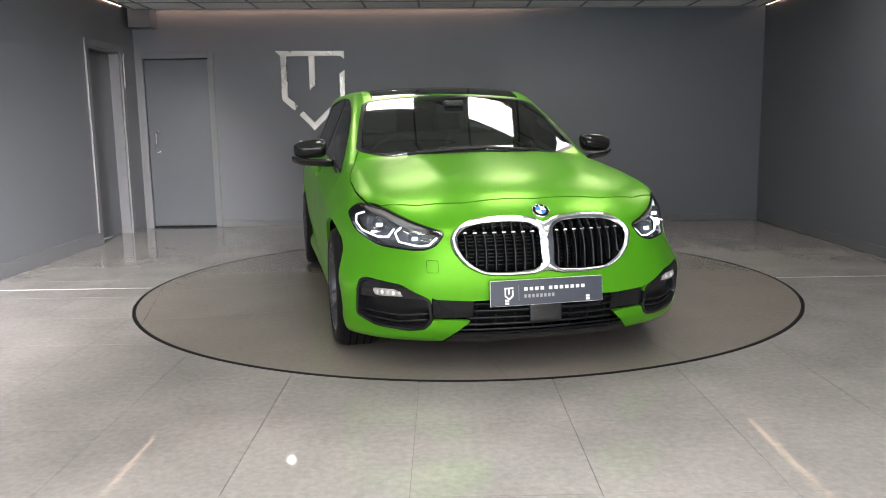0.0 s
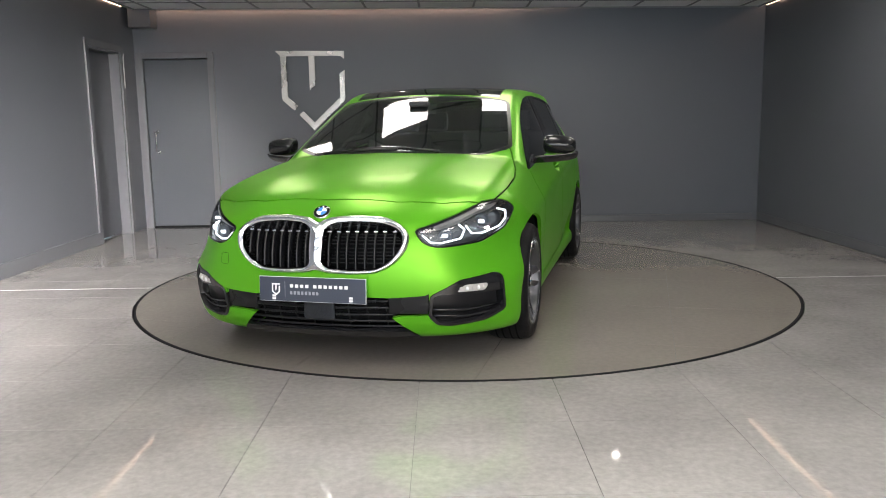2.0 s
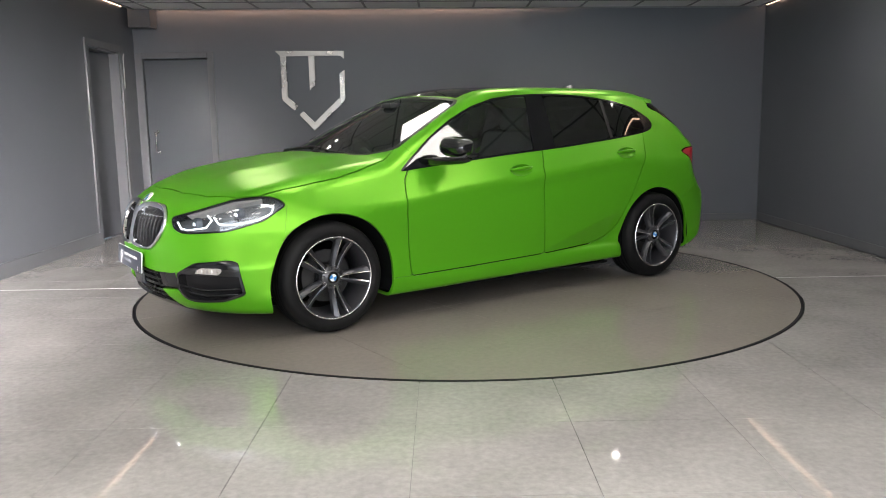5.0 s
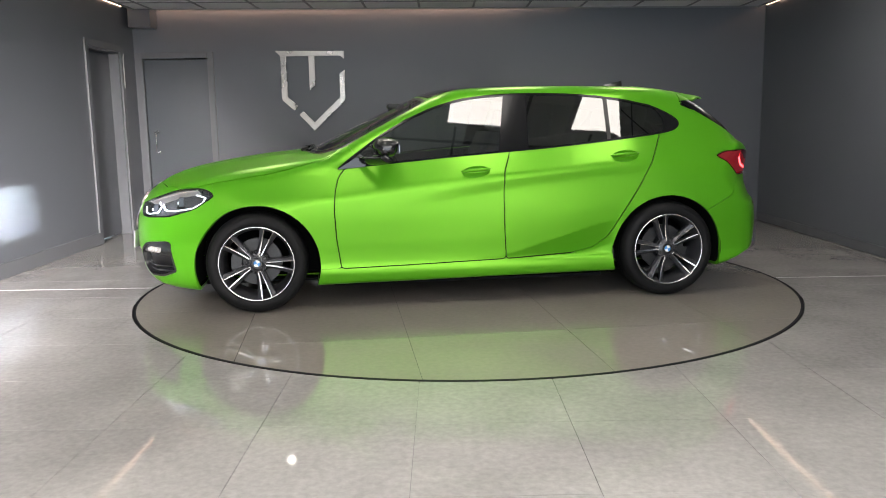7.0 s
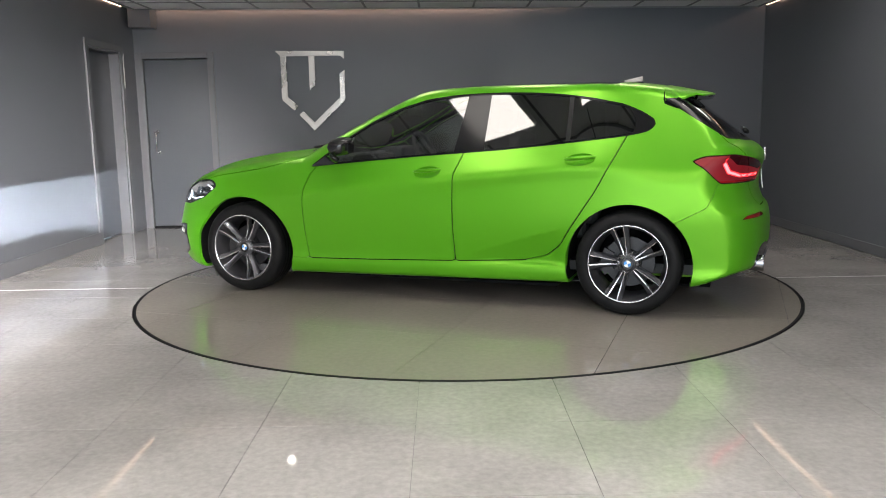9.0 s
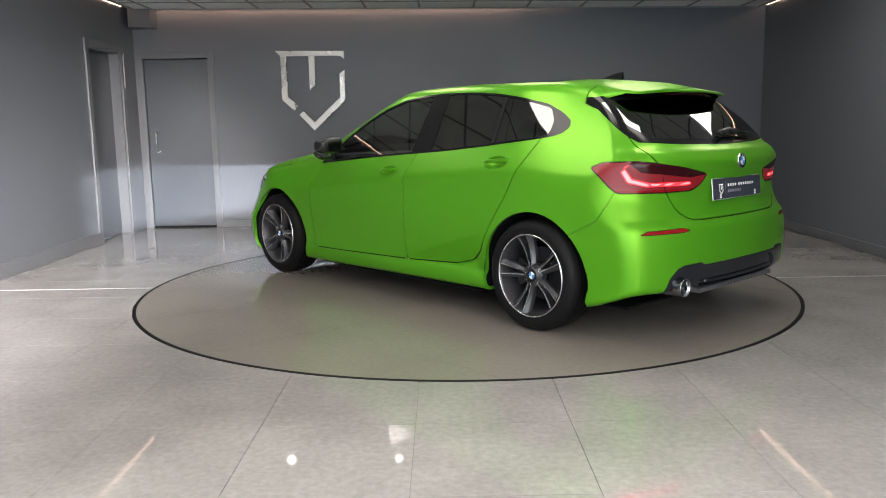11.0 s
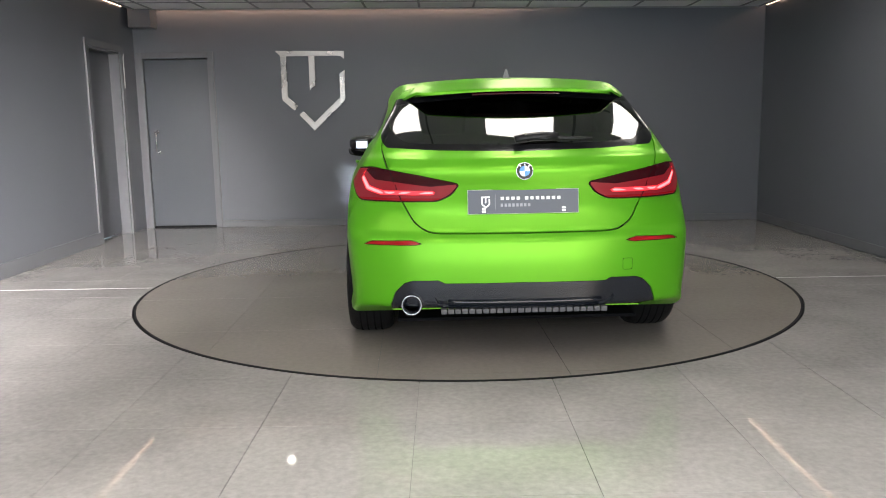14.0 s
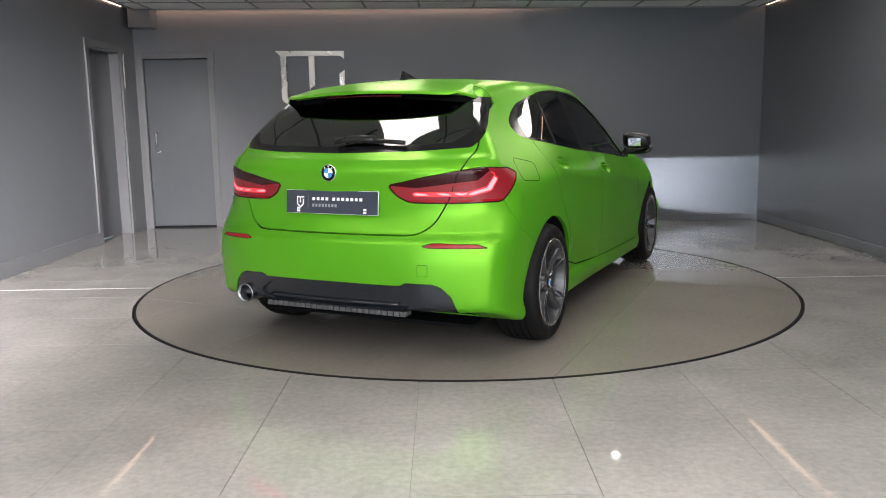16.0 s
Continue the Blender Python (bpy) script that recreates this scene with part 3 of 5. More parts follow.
# ---- the car ----
def satin_green():
    """A satin film: pigment-coloured sheen, faint orange peel."""
    m = shader("satin_green_wrap", (0.080, 0.350, 0.012), 0.31, 0.30, Specular_IOR_Level=0.8, Specular_Tint=(1.0, 0.88, 0.30, 1.0))
    b = m.node_tree.nodes["Principled BSDF"]
    at = node(m, "ShaderNodeTexCoord").outputs["Object"]
    grain, cloud = node(m, "ShaderNodeTexNoise", Scale=900.0, Detail=2.0), node(m, "ShaderNodeTexNoise", Scale=1.3, Detail=1.0)
    link(m, at, grain.inputs["Vector"]), link(m, at, cloud.inputs["Vector"])
    relief = node(m, "ShaderNodeBump", Strength=0.03, Distance=0.002)
    link(m, grain.outputs[0], relief.inputs["Height"]), link(m, relief.outputs[0], b.inputs["Normal"])
    gloss = node(m, "ShaderNodeMapRange", From_Min=0.0, From_Max=1.0, To_Min=0.27, To_Max=0.34)
    link(m, cloud.outputs[0], gloss.inputs[0]), link(m, gloss.outputs[0], b.inputs["Roughness"])
    return m


def pane_glass(name, tint, sheen=1.0):
    """Thin tinted glass: it dims what lies behind and mirrors by its Fresnel share."""
    m = bpy.data.materials.new(name)
    m.use_nodes = True
    t = m.node_tree
    t.nodes.clear()
    clear, gloss, mix = t.nodes.new("ShaderNodeBsdfTransparent"), t.nodes.new("ShaderNodeBsdfGlossy"), t.nodes.new("ShaderNodeMixShader")
    clear.inputs[0].default_value = (*tint, 1)
    gloss.inputs["Color"].default_value, gloss.inputs["Roughness"].default_value = (sheen, sheen, sheen, 1), 0.02
    fres = t.nodes.new("ShaderNodeFresnel")
    fres.inputs[0].default_value = 1.75
    out = t.nodes.new("ShaderNodeOutputMaterial")
    t.links.new(fres.outputs[0], mix.inputs[0]), t.links.new(clear.outputs[0], mix.inputs[1]), t.links.new(gloss.outputs[0], mix.inputs[2])
    t.links.new(mix.outputs[0], out.inputs[0])
    return m


green = satin_green()
gloss_black = shader("gloss_black", (0.010, 0.010, 0.011), 0.10, IOR=1.5)
satin_black = weather(shader("satin_black_plastic", rough=0.38, Specular_IOR_Level=0.25), (0.009, 0.009, 0.010), 0.2, 5, 200, 0.03, 0.30, 0.06)
slat_black = shader("satin_black_slat", (0.006, 0.006, 0.007), 0.24, Specular_IOR_Level=0.3)
matt_black = shader("matt_black_liner", (0.005, 0.005, 0.006), 0.9, Specular_IOR_Level=0.1)
inner_black = shader("dark_gap", (0.005, 0.006, 0.005), 0.9, Specular_IOR_Level=0.1)
slate_plastic = weather(shader("slate_grey_plastic", rough=0.3), (0.009, 0.011, 0.015), 0.1, 4, 200, 0.01, 0.12, 0.03)
pillar_black = shader("pillar_black", (0.008, 0.008, 0.009), 0.14, Specular_IOR_Level=0.15)
clear_glass = pane_glass("windscreen_glass", (0.55, 0.60, 0.58))
side_glass = pane_glass("front_side_glass", (0.55, 0.60, 0.58))
dark_glass = pane_glass("privacy_glass", (0.05, 0.055, 0.055))
lamp_glass = pane_glass("headlight_cover", (0.93, 0.95, 0.96), 0.9)
roof_glass = shader("black_roof_glass", (0.008, 0.008, 0.009), 0.06, IOR=1.5)
red_lens = shader("red_lens", (0.26, 0.006, 0.010), 0.10, Specular_IOR_Level=0.25)
dark_red = shader("smoked_red_lens", (0.030, 0.002, 0.004), 0.08, Specular_IOR_Level=0.25)
red_glow = glow("red_light_guide", (1.0, 0.02, 0.03), 0.9)
pink_glow = glow("bright_red_light_guide", (1.0, 0.13, 0.14), 1.6)
red_faint = glow("lit_red_lens", (0.16, 0.003, 0.008), 0.20)
white_glow = glow("white_light_guide", (0.88, 0.94, 1.0), 1.3)
beam_glow = glow("headlight_emitter", (0.90, 0.95, 1.0), 2700000.0)
lamp_grey = shader("headlight_reflector", (0.10, 0.103, 0.11), 0.25, 0.6)
mirror_grey = shader("mirror_glass", (0.35, 0.36, 0.38), 0.03, 1.0)
lamp_lens = shader("projector_lens", (0.10, 0.11, 0.13), 0.06, 0.2)
lamp_beige = shader("headlight_upper_trim", (0.46, 0.43, 0.41), 0.35, 0.3)
tyre_rubber = weather(shader("tyre_rubber", rough=0.62, Specular_IOR_Level=0.18), (0.006, 0.006, 0.0065), 0.25, 14, 150, 0.15, 0.60, 0.1)
rim_grey = shader("dark_grey_alloy", (0.075, 0.075, 0.082), 0.30, 0.6)
rim_bright = shader("machined_alloy", (0.74, 0.74, 0.75), 0.20, 1.0)
iron = weather(shader("brake_iron", metal=0.8, rough=0.45), (0.05, 0.05, 0.052), 0.2, 10, 80, 0.05)
plate_slate = shader("slate_show_plate", (0.036, 0.043, 0.062), 0.32)
print_white = shader("white_print", (0.80, 0.80, 0.80), 0.5)
print_grey = shader("grey_print", (0.27, 0.28, 0.31), 0.5)
badge_blue = shader("badge_blue", (0.06, 0.25, 0.62), 0.2)
badge_white = shader("badge_white", (0.80, 0.80, 0.80), 0.2)
seat_cloth = weather(shader("dark_seat_cloth", rough=0.85), (0.055, 0.058, 0.060), 0.25, 8, 150, 0.2)
cabin_plastic = weather(shader("dark_cabin_plastic", rough=0.6), (0.022, 0.024, 0.025), 0.2, 6, 180, 0.1)

car = tagged(new("car"), "satin lime-green five-door hatchback on grey alloy wheels", "car")


def sides(make):
    for s in (1, -1):
        make(s)


DLO = rounded([(0.832, 0.879), (0.753, 0.942), (0.564, 1.079), (0.378, 1.187), (0.193, 1.267), (0.009, 1.318), (-0.174, 1.341), (-0.36, 1.349), (-0.54, 1.349),
               (-0.723, 1.342), (-0.907, 1.327), (-1.091, 1.300), (-1.275, 1.260), (-1.387, 1.211), (-1.455, 1.166), (-1.466, 1.130), (-1.43, 1.095), (-1.367, 1.078),
               (-1.258, 1.061), (-0.895, 1.021), (-0.531, 0.987), (-0.239, 0.967), (0.016, 0.949), (0.381, 0.919), (0.745, 0.888)], 0.03, 3)
SCREEN = [(1.075, -0.2), (1.075, 0.0), (1.058, 0.25), (0.975, 0.48), (0.830, 0.655), (0.775, 0.682), (0.53, 0.635), (0.262, 0.578), (0.225, 0.535), (0.252, 0.25), (0.262, 0.0), (0.262, -0.2)]
ROOF = [(0.245, -0.2), (0.245, 0.0), (0.235, 0.25), (0.205, 0.50), (-0.10, 0.492), (-0.7, 0.500), (-1.18, 0.512), (-1.205, 0.495), (-1.225, 0.25), (-1.23, 0.0), (-1.23, -0.2)]
REAR_WINDOW = [(-0.2, 1.022), (0.0, 1.022), (0.40, 1.030), (0.66, 1.046), (0.85, 1.052), (0.85, 1.262), (0.56, 1.292), (0.0, 1.33), (-0.2, 1.33)]
HEADLIGHT = rounded([(-1.163, 0.680), (-1.135, 0.622), (-1.091, 0.601), (-1.03, 0.597), (-0.813, 0.607), (-0.634, 0.657), (-0.528, 0.738), (-0.571, 0.772), (-0.630, 0.789), (-0.803, 0.776), (-0.998, 0.722)], 0.03, 3)
KIDNEY_FRAME = rounded([(-0.2, 0.712), (0.0, 0.712), (0.047, 0.736), (0.164, 0.746), (0.321, 0.737), (0.398, 0.697), (0.432, 0.655), (0.420, 0.594), (0.370, 0.532), (0.292, 0.490), (0.163, 0.484), (0.045, 0.490), (0.0, 0.505), (-0.2, 0.505)], 0.05, 4)
KIDNEY = rounded([(0.402, 0.655), (0.372, 0.690), (0.30, 0.714), (0.165, 0.721), (0.075, 0.714), (0.032, 0.690), (0.028, 0.535), (0.055, 0.512), (0.165, 0.503), (0.285, 0.508), (0.350, 0.545), (0.392, 0.600)], 0.04, 4)
INTAKE = [(-0.2, 0.392), (0.335, 0.372), (0.50, 0.380), (0.515, 0.388), (0.515, 0.284), (0.34, 0.277), (0.40, 0.222), (0.447, 0.178), (0.45, 0.08), (-0.2, 0.08)]
FOG = rounded([(-1.118, 0.380), (-0.984, 0.446), (-0.785, 0.464), (-0.738, 0.450), (-0.708, 0.275), (-0.829, 0.235), (-1.0, 0.222), (-1.074, 0.232), (-1.118, 0.280)], 0.02, 3)
TAIL = rounded([(-0.612, 0.921), (-0.679, 0.950), (-0.837, 0.957), (-0.948, 0.943), (-1.097, 0.916), (-1.246, 0.875), (-1.206, 0.822), (-1.150, 0.790), (-0.983, 0.788), (-0.739, 0.790), (-0.70, 0.82)], 0.02, 3)
HOOD = [(2.012, -0.2), (2.010, 0.0), (1.980, 0.334), (1.910, 0.540), (1.80, 0.690), (1.700, 0.748), (1.60, 0.768), (1.481, 0.776), (1.25, 0.772), (1.089, 0.752), (0.95, 0.716), (0.845, 0.690), (0.70, 0.62), (0.70, -0.2)]
FRONT_DOOR = rounded([(0.770, 0.890), (0.815, 0.833), (0.837, 0.744), (0.845, 0.636), (0.837, 0.455), (0.812, 0.264), (0.391, 0.271), (-0.249, 0.288), (-0.236, 0.507), (-0.233, 0.724), (-0.241, 0.850), (-0.285, 0.959), (-0.29, 1.02), (0.30, 1.0), (0.70, 0.92)], 0.02, 3)
REAR_DOOR = rounded([(-0.249, 0.288), (-0.698, 0.307), (-0.843, 0.344), (-0.923, 0.408), (-0.995, 0.527), (-1.136, 0.743), (-1.240, 0.938), (-1.302, 1.062), (-1.31, 1.10), (-0.29, 1.03), (-0.285, 0.959), (-0.241, 0.850), (-0.233, 0.724), (-0.236, 0.507)], 0.02, 3)
TAILGATE = rounded([(-0.2, 0.640), (0.40, 0.641), (0.46, 0.647), (0.525, 0.690), (0.581, 0.794), (0.646, 0.946), (0.682, 1.045), (0.61, 1.30), (0.56, 1.42), (-0.2, 1.42)], 0.03, 3)
REAR_BUMPER = [(-1.60, 0.566), (-1.77, 0.655), (-1.808, 0.732), (-1.83, 0.80), (-2.4, 0.80), (-2.4, 0.0), (-1.55, 0.0)]
FRONT_BUMPER = [(1.575, 0.74), (1.60, 0.60), (1.55, 0.45), (1.60, 0.0), (2.5, 0.0), (2.5, 0.9), (1.62, 0.9)]
FENDER = [(0.745, 1.035), (0.705, 0.97), (0.770, 0.885), (0.815, 0.833), (0.837, 0.744), (0.845, 0.636), (0.837, 0.455), (0.812, 0.264), (0.80, 0.262), (0.80, 0.2645), (1.7, 0.2645), (1.7, 1.2), (0.85, 1.2)]
VALANCE = [(-0.2, 0.411), (0.384, 0.406), (0.411, 0.421), (0.539, 0.417), (0.578, 0.403), (0.622, 0.357), (0.644, 0.29), (0.66, 0.0), (-0.2, 0.0)]
REFLECTOR = rounded([(0.775, 0.585), (0.735, 0.603), (0.54, 0.611), (0.485, 0.596), (0.52, 0.588)], 0.006, 2)


HANDLE_A, HANDLE_B = (-0.057, 0.852), (-1.040, 0.932)


def ahead(x0):
    return lambda x, y, z: x0 - x


def behind(x0):
    return lambda x, y, z: x - x0


def off_axis(x, y, z):
    return 0.45 - y


def build_body():
    body = body_half(0.019)
    cuts = {"dlo": planar(DLO, "xz", off_axis), "screen": planar(SCREEN, "xy", lambda x, y, z: 0.9 - z), "roof": planar(ROOF, "xy", lambda x, y, z: 1.1 - z),
            "rear_window": planar(REAR_WINDOW, "yz", lambda x, y, z: (x + 1.55 + 1.55 * (1.25 - z)) / 1.85), "head": planar(HEADLIGHT, "front", ahead(1.2)), "frame": planar(KIDNEY_FRAME, "yz", ahead(1.7)),
            "kidney": planar(KIDNEY, "yz", ahead(1.7)), "intake": planar(INTAKE, "yz", ahead(1.7)), "fog": planar(FOG, "front", ahead(1.4)), "tail": planar(TAIL, "back", behind(-1.3)),
            "valance": planar(VALANCE, "yz", behind(-1.75)), "reflector": planar(REFLECTOR, "yz", behind(-1.7))}
    arches = [lambda v, x=x, z=z, r=r: np.maximum(np.hypot(v[:, 0] - x, v[:, 2] - z) - r, 0.5 - v[:, 1]) for x, (z, r) in ARCH.items()]
    for s in [*arches, cuts["dlo"], cuts["head"], cuts["frame"], cuts["kidney"], cuts["fog"], cuts["intake"], cuts["tail"], cuts["reflector"]]:
        body = fine(body, s, 0.02)
    body = fine(body, lambda v: np.where((v[:, 1] > 0.6) & (v[:, 0] > -1.95) & (v[:, 0] < 0.45), v[:, 2] - shoulder_line(v[:, 0]) + 0.01, 1.0), 0.03, 2)
    got = {}
    for s in arches:
        body = carve(body, s)[1]
    for name in ("dlo", "screen", "rear_window"):
        got[name], body = carve(body, cuts[name])
    shell = body
    for name in ("head", "frame", "kidney", "fog", "intake", "valance"):
        shell = carve(shell, cuts[name])[1]
    dish = lambda v, x, z: (np.hypot((v[:, 0] - x) / 0.090, (v[:, 2] - z - 0.07 * (x - v[:, 0])) / 0.036) - 1) * 0.036
    for spot in (HANDLE_A, HANDLE_B):
        shell = carve(shell, lambda v: np.maximum(dish(v, *spot), 0.45 - v[:, 1]))[1]
    panel("inner_shell", shell, inner_black, car, both=True, skirt=0, inset=0.0115)
    got["roof"], body = carve(body, cuts["roof"], 0.002)
    for name in ("head", "tail", "frame", "fog", "intake", "reflector", "valance"):
        got[name], body = carve(body, cuts[name], 0.0015)
    hood, body = carve(body, planar(HOOD, "xy", lambda x, y, z: 0.70 - z), 0.0034)
    door_a, body = carve(body, planar(FRONT_DOOR, "xz", off_axis), 0.0034)
    door_b, body = carve(body, planar(REAR_DOOR, "xz", off_axis), 0.0034)
    gate, body = carve(body, planar(TAILGATE, "yz", behind(-1.5)), 0.0034)
    bumper_b, body = carve(body, planar(REAR_BUMPER, "xz"), 0.0012)
    bumper_a, body = carve(body, planar(FRONT_BUMPER, "xz"), 0.0004)
    fender, body = carve(body, planar(FENDER, "xz"), 0.0008)
    panel("bonnet", hood, green, car, both=True)
    panel("front_bumper", bumper_a, green, car, both=True, skirt=0.02)
    panel("rear_bumper", bumper_b, green, car, both=True, skirt=0.02)
    gate_ob = panel("tailgate", gate, green, car, both=True)
    panel("body_frame", body, green, car, both=True, skirt=0.02, label="green sills, roof rails and rear quarters")
    panel("roof_panel", got["roof"], roof_glass, car, both=True, label="gloss black glass roof")

    # glass and its black surrounds
    glass, trim = carve(got["screen"], lambda v: cuts["screen"](v) + 0.024)
    panel("windscreen", glass, clear_glass, car, both=True, skirt=0, label="tinted curved windscreen").visible_shadow = False
    panel("windscreen_surround", trim, satin_black, car, both=True)
    glass, trim = carve(got["rear_window"], lambda v: cuts["rear_window"](v) + 0.03)
    panel("rear_screen", glass, dark_glass, gate_ob, both=True, skirt=0, label="dark privacy glass rear window")
    panel("rear_screen_surround", trim, pillar_black, gate_ob, both=True)
    pillar = planar([(-0.205, 0.90), (-0.290, 1.40), (-0.432, 1.40), (-0.413, 0.90)], "xz")
    bar = planar([(-0.938, 0.9), (-0.945, 1.4), (-0.972, 1.4), (-0.965, 0.9)], "xz")
    end = planar(rounded([(-1.262, 1.35), (-1.262, 1.270), (-1.313, 1.223), (-1.349, 1.165), (-1.345, 1.10), (-1.30, 1.05), (-1.30, 0.9), (-1.7, 0.9), (-1.7, 1.35)], 0.02), "xz")
    inside, ring = carve(got["dlo"], lambda v: cuts["dlo"](v) + 0.013)
    post, inside = carve(inside, pillar)
    strip, inside = carve(inside, bar)
    cap, inside = carve(inside, end)
    front, rest = carve(inside, lambda v: -0.3 - v[:, 0])
    middle, quarter = carve(rest, lambda v: -0.955 - v[:, 0])

    door_a = carve(fine(door_a, lambda v: dish(v, *HANDLE_A), 0.02, 2), lambda v: dish(v, *HANDLE_A))[1]
    door_b = carve(fine(door_b, lambda v: dish(v, *HANDLE_B), 0.02, 2), lambda v: dish(v, *HANDLE_B))[1]

    def each(s):
        panel("window_surround", ring, pillar_black, car, side=s, skirt=0.012)
        panel("pillar_cover", post, pillar_black, car, side=s, inset=0.002)
        panel("window_divider", strip, satin_black, car, side=s, inset=0.001)
        panel("rear_pillar_cover", cap, pillar_black, car, side=s, inset=0.002)
        panel("quarter_window", quarter, dark_glass, car, side=s, skirt=0, inset=0.004)
        panel("fender", fender, green, car, side=s, skirt=0.02)
        one = panel("front_door", door_a, green, car, side=s)
        two = panel("rear_door", door_b, green, car, side=s)
        panel("window", front, side_glass, one, side=s, skirt=0, inset=0.004).visible_shadow = False
        panel("window", middle, dark_glass, two, side=s, skirt=0, inset=0.004, label="dark privacy glass")
        for door, (x, z) in ((one, HANDLE_A), (two, HANDLE_B)):
            build_handle(door, x, z, s)
        panel("reflector", got["reflector"], red_lens, car, side=s, inset=0.001, label="red bumper reflector")
        # arch linings
        for x, (z, r) in ARCH.items():
            b = bmesh.new()
            rows = []
            for k in range(41):
                a = radians(-16 + 212 * k / 40)
                px, pz = x + (r + 0.004) * math.cos(a), z + (r + 0.004) * math.sin(a)
                rows.append([b.verts.new((px, s * y, pz)) for y in (0.50, 0.70, 0.862)])
            for p, q in zip(rows, rows[1:]):
                for k in range(2):
                    b.faces.new((p[k], p[k + 1], q[k + 1], q[k]))
            b.faces.new([b.verts.new((x + r * math.cos(radians(-16 + 212 * k / 40)), s * 0.50, z + r * math.sin(radians(-16 + 212 * k / 40)))) for k in range(41)])
            part("arch_liner", b, matt_black, car)
        build_headlight(got["head"], cuts["head"], s)
        build_tail_light(got["tail"], cuts["tail"], s)
        build_fog(got["fog"], cuts["fog"], s)
    sides(each)
    build_grille(got["frame"], cuts["kidney"])
    build_intake(got["intake"])
    build_valance(got["valance"])
    # flat covers under the floor, between the wheels
    part("undertray", box(-1.80, 1.90, -0.62, 0.62, 0.150, 0.166, 0.004), matt_black, car, "matt black underbody cover")
    part("undertray", box(-0.90, 0.86, -0.81, 0.81, 0.146, 0.162, 0.004), matt_black, car, "matt black underbody cover")
    # shut line of the charging and towing covers
    for y, z, kind in ((-0.494, 0.482, "backward"), (-0.51, 0.53, "forward")):
        w, h = 0.024, 0.027
        loop = rounded([(y - w, z - h), (y + w, z - h), (y + w, z + h), (y - w, z + h)], 0.008, 3)
        pts = cast([(abs(a), b) for a, b in loop], kind, 0.0) * [1, -1, 1]
        part("towing_cover_joint", tube(pts, 0.0009, 5, closed=True), inner_black, car)
    loop = rounded([(-1.64, 0.990), (-1.655, 0.878), (-1.46, 0.862), (-1.43, 0.955)], 0.03, 4)
    part("fuel_flap_joint", tube(cast(loop, "side", 0.0004) * [1, -1, 1], 0.0016, 5, closed=True), inner_black, car)
    return gate_ob


def build_handle(door, x, z, s):
    """A strap handle before a bowl sunk into the door."""
    n_a, n_r = 32, 6
    rim = []
    for i in range(n_a):
        a = 2 * math.pi * i / n_a
        dx = 0.0903 * math.cos(a)
        rim.append((x + dx, z + 0.0363 * math.sin(a) - 0.07 * dx))
    edge = cast(rim, "side", 0.0006)
    mid = cast([(x, z)], "side")[0]
    deep = mid - np.array([0, 0.040, 0])
    b = bmesh.new()
    rows = []
    for k in range(n_r):
        t = k / (n_r - 1) * 0.92
        sink = np.sin(t * math.pi / 2)
        rows.append([b.verts.new(((e + (mid - e) * t) * [1, 0, 1] + [0, e[1] + (deep[1] - e[1]) * sink, 0]) * [1, s, 1]) for e in edge])
    for p, q in zip(rows, rows[1:]):
        for i in range(n_a):
            b.faces.new((p[i], p[(i + 1) % n_a], q[(i + 1) % n_a], q[i]))
    b.faces.new(rows[-1])
    bmesh.ops.recalc_face_normals(b, faces=b.faces[:])
    part("handle_bowl", b, green, door, smooth=True)
    # the strap: wide and flat, standing proud of the door
    line = [(x + 0.098 * u, z + 0.010 - 0.07 * 0.098 * u) for u in [-1 + 2 * k / 16 for k in range(17)]]
    pts = cast(line, "side", 0.0)
    own = bmesh.new()
    rows = []
    for k, p in enumerate(pts):
        u = -1 + 2 * k / 16
        tall = 0.0115 * (1 - 0.75 * abs(u) ** 3)
        out = 0.024 * (1 - u ** 4)
        rows.append([own.verts.new((p[0], s * (p[1] + out - d), p[2] + h)) for d, h in ((0.002, tall), (0.0, tall * 0.3), (0.003, -tall * 0.5), (0.008, -tall), (0.018, -tall * 0.8), (0.018, tall * 0.7), (0.008, tall * 1.1))])
    m = len(rows[0])
    for p, q in zip(rows, rows[1:]):
        for j in range(m):
            own.faces.new((p[j], p[(j + 1) % m], q[(j + 1) % m], q[j]))
    own.faces.new(rows[0]), own.faces.new(rows[-1])
    bmesh.ops.recalc_face_normals(own, faces=own.faces[:])
    part("door_handle", own, green, door, "green body-coloured strap handle", smooth=True)


def bars(parent, name, lines, kind, radius, inset, material, s=1, flat=0.6, closed=False, label=""):
    for line in lines:
        pts = cast(line, kind, inset) * [1, s, 1]
        part(name, tube(pts, radius, 8, flat=flat, closed=closed), material, parent, label, smooth=True)


def dense(line, n=5):
    out = []
    for (a, b), (c, d) in zip(line, line[1:]):
        out += [(a + (c - a) * k / n, b + (d - b) * k / n) for k in range(n)]
    return [*out, line[-1]]


